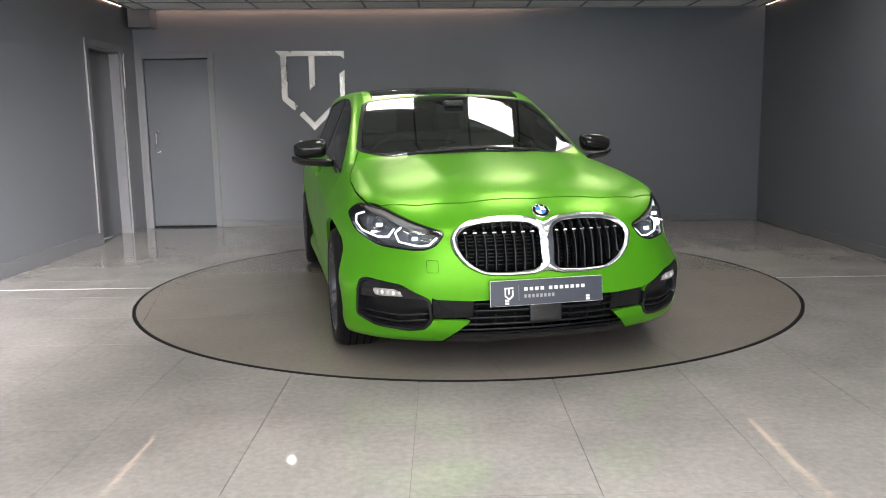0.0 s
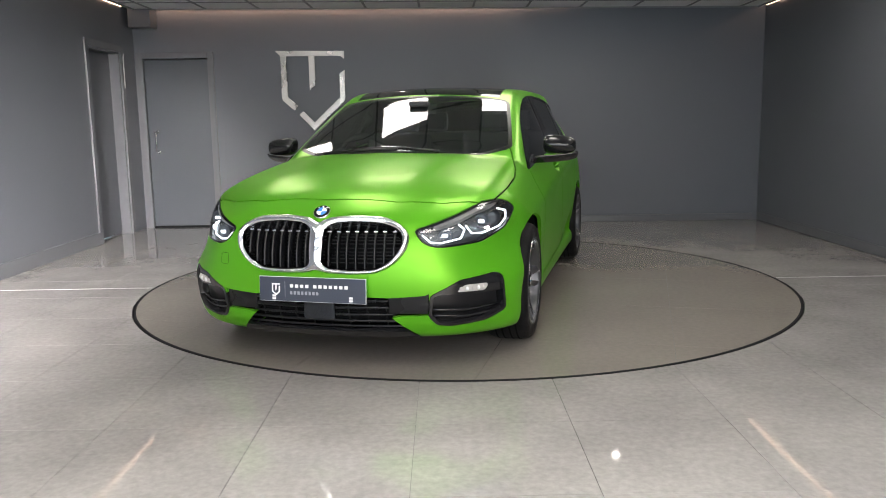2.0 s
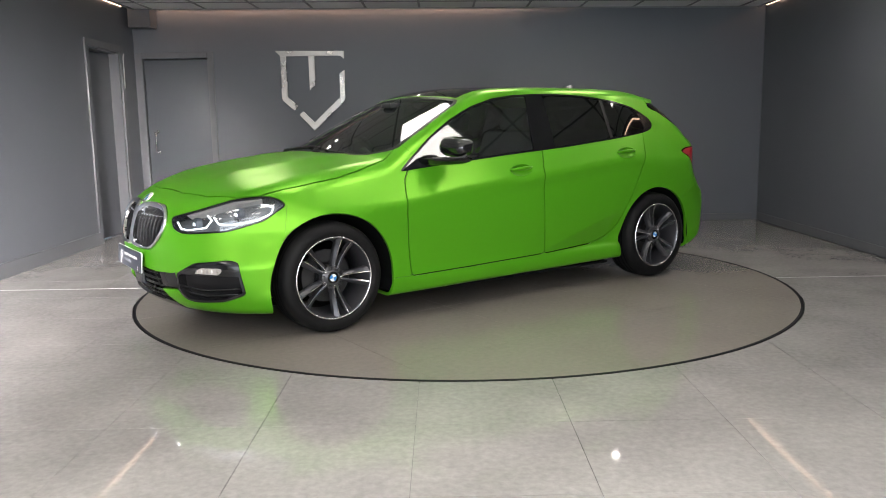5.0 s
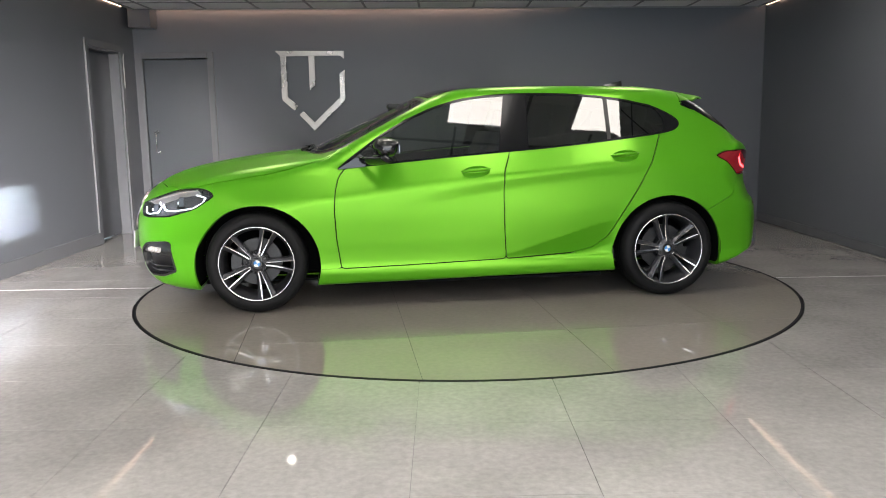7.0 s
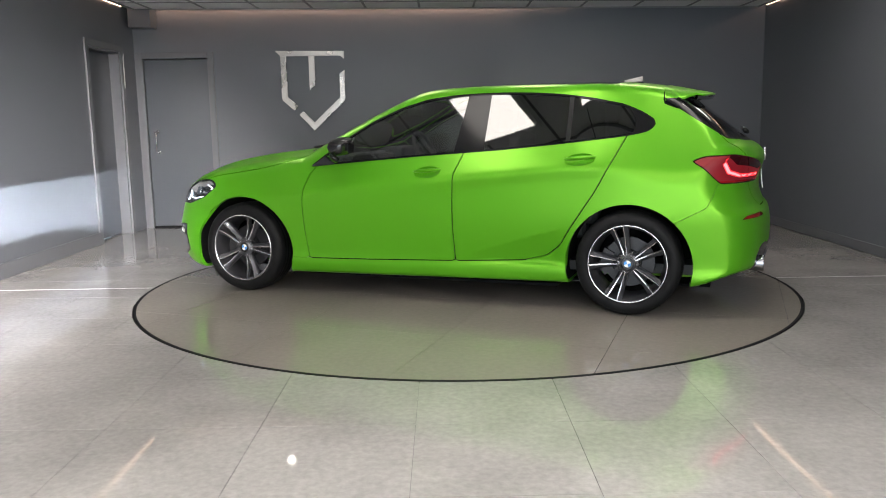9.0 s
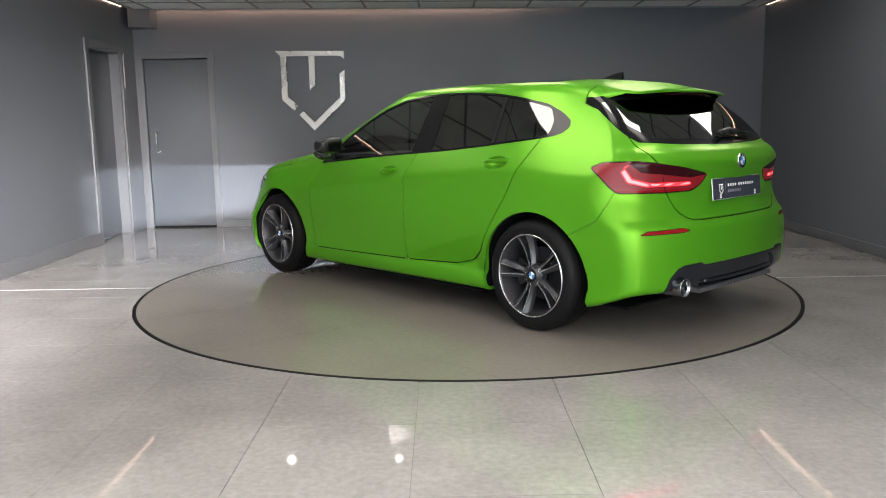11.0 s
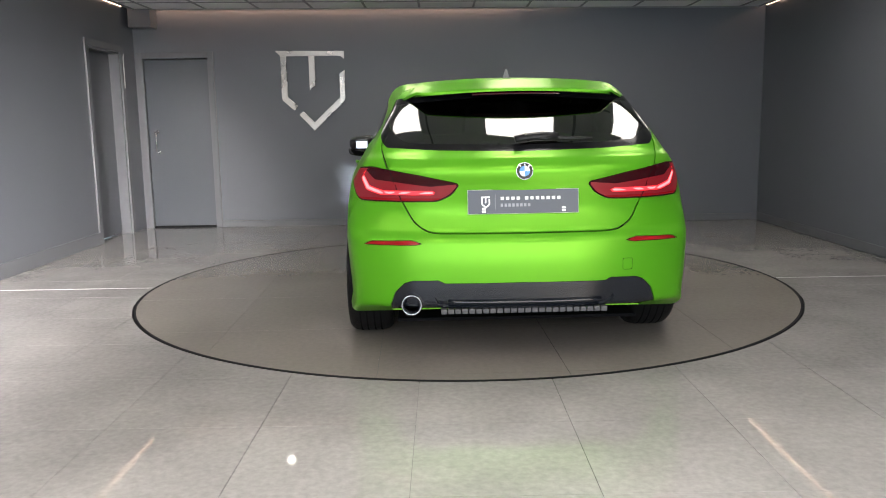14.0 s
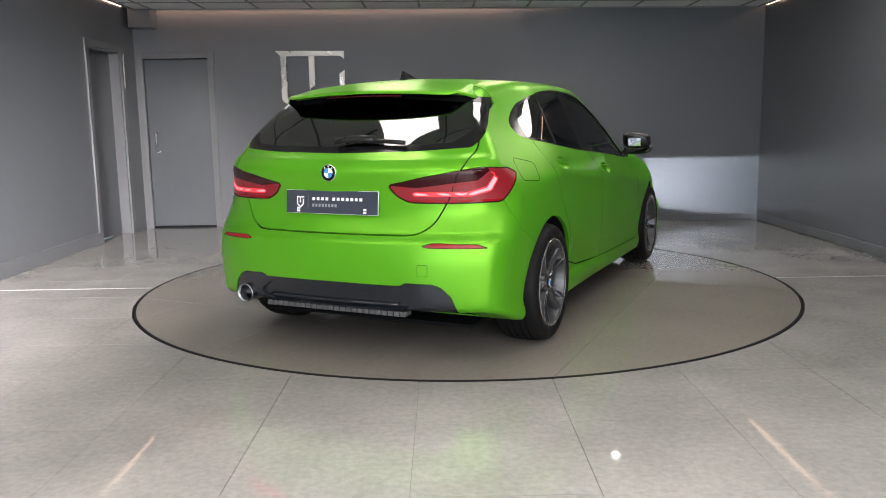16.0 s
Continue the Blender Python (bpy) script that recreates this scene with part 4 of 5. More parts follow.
def build_headlight(sheet, field, s):
    lamp = tagged(new("headlight"), "lit white headlight with hexagonal light guides")
    lamp.parent = car
    inner, rim = carve(sheet, lambda v: field(v) + 0.008)
    panel("bezel", rim, gloss_black, lamp, side=s, skirt=0.05, inset=0.001)
    upper = planar([(-1.163, 0.690), (-0.998, 0.702), (-0.803, 0.752), (-0.66, 0.772), (-0.56, 0.9), (-1.2, 0.9)], "front")
    brow, bowl = carve(inner, upper)
    panel("housing", bowl, lamp_grey, lamp, side=s, skirt=0.0, inset=0.055)
    panel("upper_trim", brow, lamp_beige, lamp, side=s, skirt=0.05, inset=0.012)
    panel("cover", inner, lamp_glass, lamp, side=s, skirt=0.0, inset=0.0015).visible_shadow = False
    outer = [(-0.655, 0.752), (-0.590, 0.735), (-0.600, 0.700), (-0.660, 0.665), (-0.790, 0.645), (-0.865, 0.650), (-0.895, 0.690)]
    small = [(-0.935, 0.702), (-0.905, 0.672), (-0.935, 0.632), (-1.045, 0.619), (-1.095, 0.625), (-1.125, 0.662)]
    bars(lamp, "light_guide", [dense(outer), dense(small)], "front", 0.0048, 0.020, white_glow, s, 0.8)
    for q, z, r in ((-0.765, 0.708, 0.030), (-1.005, 0.660, 0.026)):
        p = cast([(q, z)], "front", 0.040)[0] * [1, s, 1]
        m = Matrix.Translation(p) @ Matrix.Rotation(radians(90), 4, "Y")
        eye_part = part("projector", lathe([(r + 0.004, -0.02), (r + 0.006, 0.008), (r, 0.010), (r - 0.002, 0.004), (r * 0.7, 0.014), (0, 0.019)], m, 28), lamp_lens, lamp, smooth=True)
        b = box(p[0] + 0.012, p[0] + 0.020, p[1] - r * 0.5, p[1] + r * 0.5, p[2] - 0.010, p[2] + 0.006, 0.003)
        part("emitter", b, white_glow, eye_part)
    # the low beam: a thin emitter at the back of a dark slot that lets out only what is level or falling
    p = cast([(-0.790, 0.668)], "front", 0.0)[0]
    x1, x0, y0, y1, z0 = p[0] - 0.026, p[0] - 0.066, p[1] - 0.060, p[1] + 0.012, 0.668
    b = box(x0 - 0.004, x1, y0 - 0.002, y1 + 0.002, z0 + 0.0006, z0 + 0.0030)
    lid = box(x0 - 0.004, x1, y0 - 0.002, y1 + 0.002, z0 - 0.0050, z0 - 0.0020)
    for v in lid.verts:  # the lower lid slopes across, so that the beam fades downwards
        v.co.z -= 0.008 * (v.co.y - y0) / (y1 - y0)
    join(b, lid)
    box(x0 - 0.004, x0 - 0.002, y0, y1, z0 - 0.012, z0 + 0.0006, bm=b)
    box(x0 - 0.002, x1, y0 - 0.002, y0, z0 - 0.012, z0 + 0.0006, bm=b), box(x0 - 0.002, x1, y1, y1 + 0.002, z0 - 0.012, z0 + 0.0006, bm=b)
    b.transform(Matrix.Diagonal((1, s, 1, 1)))
    bmesh.ops.recalc_face_normals(b, faces=b.faces[:])
    slot = part("beam_slot", b, matt_black, lamp)
    b = bmesh.new()
    b.faces.new([b.verts.new(q) for q in ((x0, s * y0, z0 - 0.0006), (x0, s * y1, z0 - 0.0006), (x0, s * y1, z0), (x0, s * y0, z0))])
    part("beam_emitter", b, beam_glow, slot)


def build_tail_light(sheet, field, s):
    lamp = tagged(new("tail_light"), "lit red tail light with an angular light bar")
    lamp.parent = car
    inner, rim = carve(sheet, lambda v: field(v) + 0.006)
    panel("edge", rim, dark_red, lamp, side=s, skirt=0.02)
    guide = planar([(-0.800, 0.938), (-0.772, 0.925), (-0.815, 0.865), (-0.905, 0.842), (-1.135, 0.842), (-1.150, 0.826), (-1.120, 0.822), (-0.885, 0.822), (-0.790, 0.845), (-0.755, 0.90)], "back")
    shade = planar([(-0.60, 0.96), (-0.82, 0.958), (-0.80, 0.940), (-0.86, 0.895), (-0.97, 0.885), (-1.13, 0.862), (-1.30, 0.88), (-1.0, 1.0), (-0.6, 1.0)], "back")
    low = planar([(-0.7, 0.806), (-1.25, 0.806), (-1.25, 0.7), (-0.6, 0.7)], "back")
    split = planar([(0.6405, 0.940), (0.585, 0.790), (0.579, 0.790), (0.6345, 0.940)], "yz")
    core, inner = carve(inner, guide)
    seam, inner = carve(inner, split)
    rim_light, core = carve(core, lambda v: -guide(v) - 0.005)
    dark, inner = carve(inner, shade)
    base, inner = carve(inner, low)
    panel("light_bar", core, pink_glow, lamp, side=s, inset=0.001, skirt=0, label="glowing red light bar")
    panel("light_bar_edge", rim_light, red_glow, lamp, side=s, inset=0.001, skirt=0)
    panel("smoked_lens", dark, dark_red, lamp, side=s, skirt=0)
    panel("lens", inner, red_faint, lamp, side=s, skirt=0)
    panel("lower_lens", base, red_lens, lamp, side=s, skirt=0, inset=0.0006)
    panel("lens_joint", seam, inner_black, lamp, side=s, skirt=0, inset=0.003)


def build_fog(sheet, field, s):
    unit = tagged(new("corner_intake"), "gloss black corner intake with a fog lamp")
    unit.parent = car
    rim_in, rim = carve(sheet, lambda v: field(v) + 0.014)
    panel("surround", rim, gloss_black, unit, side=s, skirt=0.06)
    panel("backing", rim_in, satin_black, unit, side=s, skirt=0.0, inset=0.05)
    ledge = planar([(-1.12, 0.378), (-0.98, 0.378), (-0.76, 0.372), (-0.70, 0.372), (-0.70, 0.5), (-1.12, 0.5)], "front")
    panel("upper_ledge", carve(rim_in, ledge)[0], gloss_black, unit, side=s, skirt=0.045, inset=0.010)
    lamp = planar(rounded([(-0.995, 0.388), (-0.845, 0.384), (-0.825, 0.412), (-0.84, 0.420), (-0.955, 0.420)], 0.008, 2), "front")
    lit = carve(rim_in, lamp)[0]
    fog = panel("fog_lamp", lit, lamp_beige, unit, side=s, skirt=0.02, inset=0.008, label="clear fog lamp")
    for k in range(5):
        q = -0.975 + 0.03 * k
        p = cast([(q, 0.402)], "front", 0.007)[0] * [1, s, 1]
        b = bmesh.new()
        bmesh.ops.create_icosphere(b, subdivisions=2, radius=0.010, matrix=Matrix.Translation(p) @ Matrix.Diagonal((0.5, 0.9, 1.0, 1)))
        part("lens", b, badge_white if k % 2 else lamp_beige, fog, smooth=True)
    bars(unit, "blade", [dense([(-1.10, 0.300), (-0.95, 0.288), (-0.74, 0.300)]), dense([(-1.09, 0.268), (-0.95, 0.255), (-0.75, 0.268)])], "front", 0.010, 0.026, gloss_black, s, 0.5)


def build_grille(frame_sheet, kidney):
    grille = tagged(new("grille"), "double kidney grille in a chrome frame")
    grille.parent = car
    frame_only = carve(frame_sheet, kidney)[1]
    frame_only = fine(frame_only, kidney, 0.06)
    outer, inner = -planar(KIDNEY_FRAME, "yz")(frame_only[0]), kidney(frame_only[0])
    t = np.clip(outer / (outer + inner + 1e-6), 0, 1)
    panel("chrome_frame", frame_only, chrome, grille, both=True, skirt=0.05, inset=-0.003 - 0.045 * t * (1 - t), label="chrome kidney frame", own=True)
    for s in (1, -1):
        b = bmesh.new()
        loop = cast(KIDNEY, "forward", 0.075)
        b.faces.new([b.verts.new(p * [1, s, 1]) for p in loop])
        part("backing", b, matt_black, grille)
        ring_pts = cast(KIDNEY, "forward", 0.0)
        b = bmesh.new()
        a = [b.verts.new(p * [1, s, 1]) for p in ring_pts]
        c = [b.verts.new(p * [1, s, 1]) for p in loop]
        for i in range(len(a)):
            j = (i + 1) % len(a)
            b.faces.new((a[i], a[j], c[j], c[i]))
        bmesh.ops.recalc_face_normals(b, faces=b.faces[:])
        part("inner_frame", b, gloss_black, grille)
        for k in range(8):
            y = 0.058 + 0.0435 * k
            zs = np.linspace(0.49, 0.73, 60)
            ok = zs[outline_distance(KIDNEY, np.full(60, y), zs) < -0.001]
            z0, z1 = ok.min(), ok.max()
            line = [(y, z0 + (z1 - z0) * i / 9) for i in range(10)]
            face, deep = cast(line, "forward", 0.012), cast(line, "forward", 0.055)
            lean = 0.004
            b = bmesh.new()
            rows = []
            for i, (p, d) in enumerate(zip(face, deep)):
                back = 0.016 * max(0, (i - 6) / 3) ** 2
                w = 0.0062
                rows.append([b.verts.new((d[0], s * (d[1] - w - lean), d[2])), b.verts.new((p[0] - 0.006 - back, s * (p[1] - w), p[2])), b.verts.new((p[0] - back, s * (p[1] - w * 0.4), p[2])),
                             b.verts.new((p[0] - back, s * (p[1] + w * 0.4), p[2])), b.verts.new((p[0] - 0.006 - back, s * (p[1] + w), p[2])), b.verts.new((d[0], s * (d[1] + w - lean), d[2]))])
            for p, q in zip(rows, rows[1:]):
                for i in range(5):
                    b.faces.new((p[i], p[i + 1], q[i + 1], q[i]))
            bmesh.ops.recalc_face_normals(b, faces=b.faces[:])
            slat = part("slat", b, slat_black, grille, smooth=True)
            if z1 > 0.685:
                p = cast([(y, 0.681)], "forward", 0.016)[0] * [1, s, 1]
                part("chrome_tip", box(p[0] - 0.02, p[0] + 0.004, p[1] - 0.0095, p[1] + 0.0095, p[2] - 0.003, p[2] + 0.004, 0.0015), chrome, slat)
        # fine mesh behind the slats
        for k in range(9):
            z = 0.53 + 0.02 * k
            ys = np.linspace(0.02, 0.42, 80)
            ok = ys[outline_distance(KIDNEY, ys, np.full(80, z)) < -0.004]
            part("cross_bar", tube(cast([(ok.min(), z), ((ok.min() + ok.max()) / 2, z), (ok.max(), z)], "forward", 0.064) * [1, s, 1], 0.003, 6), satin_black, grille)
    build_badge(car, cast([(0.0, 0.757)], "forward")[0], radians(52), 0.041)


def build_badge(parent, at, lean, r):
    """A round badge: black ring, four quarters in blue and white, plain."""
    badge = tagged(new("badge"), "round badge quartered in blue and white")
    badge.parent = parent
    n = body_normal(np.array([at]))[0]
    aim = Vector(n).to_track_quat("Z", "Y").to_matrix().to_4x4()
    m = Matrix.Translation(Vector(at) + Vector(n) * 0.001) @ aim
    part("rim", lathe([(r, -0.003), (r, 0.004), (r * 0.95, 0.006), (r * 0.9, 0.005), (0, 0.005)], m, 40), chrome, badge, smooth=True)
    part("ring", lathe([(r * 0.93, 0.0045), (r * 0.93, 0.0064), (0, 0.0064)], m, 40), slat_black, badge)
    for k in range(4):
        b = bmesh.new()
        c = b.verts.new((0, 0, 0.0070))
        edge = [b.verts.new((r * 0.60 * math.cos(a), r * 0.60 * math.sin(a), 0.0070)) for a in [radians(90 * k + 9 * i) for i in range(11)]]
        low = [b.verts.new((v.co.x, v.co.y, 0.006)) for v in edge]
        for i in range(10):
            b.faces.new((c, edge[i], edge[i + 1]))
            b.faces.new((edge[i], low[i], low[i + 1], edge[i + 1]))
        b.transform(m)
        part("quarter", b, badge_blue if k % 2 else badge_white, badge)
    for k in range(3):
        a = radians(130 - 40 * k)
        b = box(-r * 0.07, r * 0.07, r * 0.66, r * 0.84, 0.0063, 0.0070)
        b.transform(m @ Matrix.Rotation(a - radians(90), 4, "Z"))
        part("ring_mark", b, badge_white, badge)


def build_intake(sheet):
    unit = tagged(new("lower_intake"), "black lower air intake with cross bars")
    unit.parent = car
    low = planar([(-0.2, 0.205), (0.5, 0.205), (0.5, 0.0), (-0.2, 0.0)], "yz")
    lip, mouth = carve(sheet, low)
    panel("splitter", lip, gloss_black, unit, both=True, skirt=0.02, inset=-0.004)
    panel("backing", mouth, matt_black, unit, both=True, skirt=0, inset=0.06)
    side_block = planar([(0.335, 0.39), (0.335, 0.29), (0.52, 0.285), (0.52, 0.39)], "yz")
    blank = carve(mouth, side_block)[0]
    sides(lambda s: panel("blanking_panel", blank, satin_black, unit, side=s, skirt=0.04, inset=0.016))
    for z, w, r in ((0.352, 0.335, 0.006), (0.318, 0.335, 0.008), (0.282, 0.36, 0.006), (0.248, 0.38, 0.007), (0.216, 0.40, 0.006)):
        line = [(w * (k / 12), z) for k in range(13)]
        half = cast(line, "forward", 0.020)
        pts = np.vstack([(half * [1, -1, 1])[::-1][:-1], half])
        part("cross_bar", tube(pts, r, 8, flat=0.9), satin_black, unit, smooth=True)
    for k in range(8):
        y = -0.315 + 0.09 * k
        a, c = cast([(abs(y), 0.36), (abs(y), 0.215)], "forward", 0.030)
        f = np.sign(y)
        part("upright", tube([a * [1, f, 1], c * [1, f, 1]], 0.004, 6), satin_black, unit)
    p = cast([(0.0, 0.31)], "forward")[0]
    part("radar_cover", box(p[0] - 0.03, p[0] - 0.002, -0.078, 0.078, 0.262, 0.352, 0.012, segments=3), slate_plastic, unit, "slate grey radar cover", smooth=False)


def build_valance(sheet):
    unit = tagged(new("rear_valance"), "dark gloss rear valance round the exhaust")
    unit.parent = car
    centre = planar(rounded([(-0.2, 0.385), (0.36, 0.385), (0.44, 0.33), (0.40, 0.285), (-0.2, 0.285)], 0.02), "yz")
    blade, rest = carve(sheet, centre)
    panel("surround", rest, slate_plastic, unit, both=True, skirt=0.03, inset=0.004)
    panel("blade", blade, slate_plastic, unit, both=True, skirt=0.02, inset=0.018)
    bars(unit, "ridge", [[(-0.37 + 0.74 * k / 16, 0.312) for k in range(17)]], "backward", 0.010, 0.010, slate_plastic, 1, 0.7)
    for k in range(24):
        y = -0.40 + 0.0336 * k
        part("rib", box(-2.095, -2.03, y, y + 0.029, 0.252, 0.276, 0.004), rib_grey, unit)
    p = cast([(0.543, 0.300)], "backward")[0]
    m = Matrix.Translation((p[0] - 0.018, 0.543, 0.300)) @ Matrix.Rotation(radians(-90), 4, "Y")
    pipe = part("exhaust_tip", lathe([(0.046, -0.16), (0.047, -0.01), (0.050, 0.004), (0.048, 0.008), (0.044, 0.006), (0.036, -0.012), (0.036, -0.15)], m, 40), mirror_grey, unit, "polished round exhaust tip", smooth=True)
    part("bore", lathe([(0.0, -0.10), (0.0365, -0.10), (0.0365, -0.02), (0.0355, -0.02)], m, 32), matt_black, pipe)


rib_grey = shader("grey_undertray", (0.065, 0.065, 0.07), 0.6)


def build_plate(at, facing, lean):
    """A slate show plate with a shield mark and two lines of plain bars."""
    plate = tagged(new("show_plate"), "slate grey show plate with pale bars for lettering")
    plate.parent = car
    m = Matrix.Translation(at) @ Matrix.Rotation(radians(90 if facing > 0 else -90), 4, "Z") @ Matrix.Rotation(radians(90 - lean), 4, "X")

    def flat(name, x0, x1, y0, y1, z0, z1, material, bevel=0.0):
        b = box(x0, x1, y0, y1, z0, z1, bevel)
        b.transform(m)
        return part(name, b, material, plate)
    flat("board", -0.262, 0.262, -0.056, 0.056, 0.0, 0.006, plate_slate, 0.002)
    flat("edge", -0.2635, 0.2635, -0.0575, 0.0575, -0.002, 0.0035, print_white, 0.001)
    flat("divider", -0.134, -0.1325, -0.036, 0.036, 0.006, 0.0066, print_grey)
    x = -0.112
    for word, size, y0, y1, mat in (((4, 7), 0.0255, 0.008, 0.023, print_white), ((8,), 0.0185, -0.024, -0.009, print_grey)):
        x = -0.108
        for n in word:
            for k in range(n):
                flat("letter_bar", x, x + size * 0.62, y0, y1, 0.006, 0.0067, mat)
                x += size
            x += size * 0.55
    shield = [[(-0.200, 0.026), (-0.158, 0.026), (-0.158, 0.019), (-0.200, 0.019)], [(-0.199, 0.019), (-0.193, 0.019), (-0.193, -0.010), (-0.180, -0.020), (-0.184, -0.025), (-0.199, -0.013)],
              [(-0.182, 0.019), (-0.175, 0.019), (-0.175, -0.002), (-0.182, -0.008)], [(-0.165, 0.014), (-0.158, 0.014), (-0.158, -0.014), (-0.176, -0.030), (-0.184, -0.024), (-0.176, -0.020), (-0.165, -0.010)]]
    for outline in shield:
        part("shield_mark", slab(outline, 0.0007, m @ Matrix.Translation((0, 0, 0.006))), print_white, plate)
    for x in (-0.188, 0.192):
        for k in range(2):
            flat("fixing_tab", x - 0.009, x + 0.009, -0.050 + 0.013 * k, -0.040 + 0.013 * k, 0.006, 0.0072, print_white, 0.0004)
    return plate


def build_spoiler(gate):
    own = bmesh.new()
    rows = []
    n = 33
    for i in range(n):
        y = -0.572 + 1.144 * i / (n - 1)
        a = abs(y)
        x0, x1 = -1.50 + 0.10 * a * a, -1.772 + 0.20 * a ** 2 + 0.9 * max(a - 0.46, 0)
        k = -0.16

        def top(x):
            return float(top_line(x + k * a * a) - 0.034 * (a / 0.6) ** 2 - 0.55 * max(a - 0.50, 0))
        xs = [x0 + (x1 - x0) * t for t in (0, 0.2, 0.4, 0.6, 0.8, 0.93, 1.0)]
        ring = [(x, y, top(x) + 0.004 + 0.016 * max(0, (x0 - x) / (x0 - x1)) ** 2 - (0.004 if t == 6 else 0)) for t, x in enumerate(xs)]
        ring += [(xs[-1] + 0.004, y, top(xs[-1]) + 0.006), (xs[-2], y, top(xs[-2]) + 0.0), (xs[3], y, top(xs[3]) - 0.020), (x0, y, top(x0) - 0.02)]
        rows.append([own.verts.new(p) for p in ring])
    m = len(rows[0])
    for p, q in zip(rows, rows[1:]):
        for j in range(7):
            own.faces.new((p[j], p[j + 1], q[j + 1], q[j]))
    own.faces.new(rows[0]), own.faces.new(rows[-1][::-1])
    dark = bmesh.new()
    under = [[dark.verts.new(v.co) for v in (*r[7:], r[0])] for r in rows]
    for p, q in zip(under, under[1:]):
        for j in range(4):
            dark.faces.new((p[j], p[j + 1], q[j + 1], q[j]))
    for b in (own, dark):
        bmesh.ops.recalc_face_normals(b, faces=b.faces[:])
    for f in own.faces:
        if f.calc_center_median().z > 1.2 and abs(f.normal.z) > 0.5 and f.normal.z < 0:
            f.normal_flip()
    wing = part("roof_spoiler", own, green, gate, "green roof spoiler", smooth=True)
    part("spoiler_underside", dark, gloss_black, wing)
    b = tube([(-1.752 + 0.2 * y * y, y, float(top_line(-1.752 + 0.04 * y * y)) - 0.034 * (y / 0.6) ** 2 - 0.010) for y in [-0.22 + 0.44 * k / 10 for k in range(11)]], 0.006, 6)
    part("brake_light", b, dark_red, wing, "slim dark red brake light")


def build_mirror(s):
    mirror = tagged(new("door_mirror"), "gloss black door mirror")
    mirror.parent = car
    b = bmesh.new()
    bmesh.ops.create_cube(b, size=2)
    bmesh.ops.subdivide_edges(b, edges=b.edges[:], cuts=9, use_grid_fill=True)
    for v in b.verts:
        p = v.co.copy()
        r = (abs(p.x) ** 3.4 + abs(p.y) ** 3.4 + abs(p.z) ** 3.4) ** (1 / 3.4)
        p /= r
        taper = 1 - 0.20 * (p.y * 0.5 + 0.5)
        x = 0.088 * p.x * (1 - 0.28 * max(p.x, 0) * abs(p.z)) * taper + (0.012 if p.x < 0 else 0) * (1 - p.z)
        z = 0.064 * p.z * taper - 0.010 * (p.y + 1) * 0.5 + 0.010
        y = 0.100 * p.y
        v.co = Vector((0.520 + x - 0.10 * (y + 0.1) * 0.8, s * (0.935 + y), 1.014 + z))
    bmesh.ops.recalc_face_normals(b, faces=b.faces[:])
    part("cap", b, gloss_black, mirror, smooth=True)
    b = bmesh.new()
    pts = [(0.66, 0.805, 0.935), (0.62, 0.86, 0.935), (0.57, 0.93, 0.938), (0.53, 1.00, 0.944), (0.505, 1.035, 0.956)]
    tube([(x, s * y, z) for x, y, z in pts], 0.034, 12, b, flat=0.42)
    part("arm", b, gloss_black, mirror, smooth=True)
    b = box(0.4345, 0.4365, 0.892, 0.978, 0.980, 1.034)
    b.transform(Matrix.Diagonal((1, s, 1, 1)))
    part("mirror_glass", b, mirror_grey, mirror)
    if s < 0:
        mirror.children[-1].data.flip_normals()
    b = slab([(0.815, 0.884), (0.64, 0.898), (0.64, 0.965), (0.70, 0.955)], 0.012, Matrix.Translation((0, s * 0.795 - (0.006), 0)) @ Matrix.Rotation(radians(90), 4, "X") @ Matrix.Diagonal((1, 1, 1, 1)), 0.003)
    part("sail_cover", b, gloss_black, mirror)


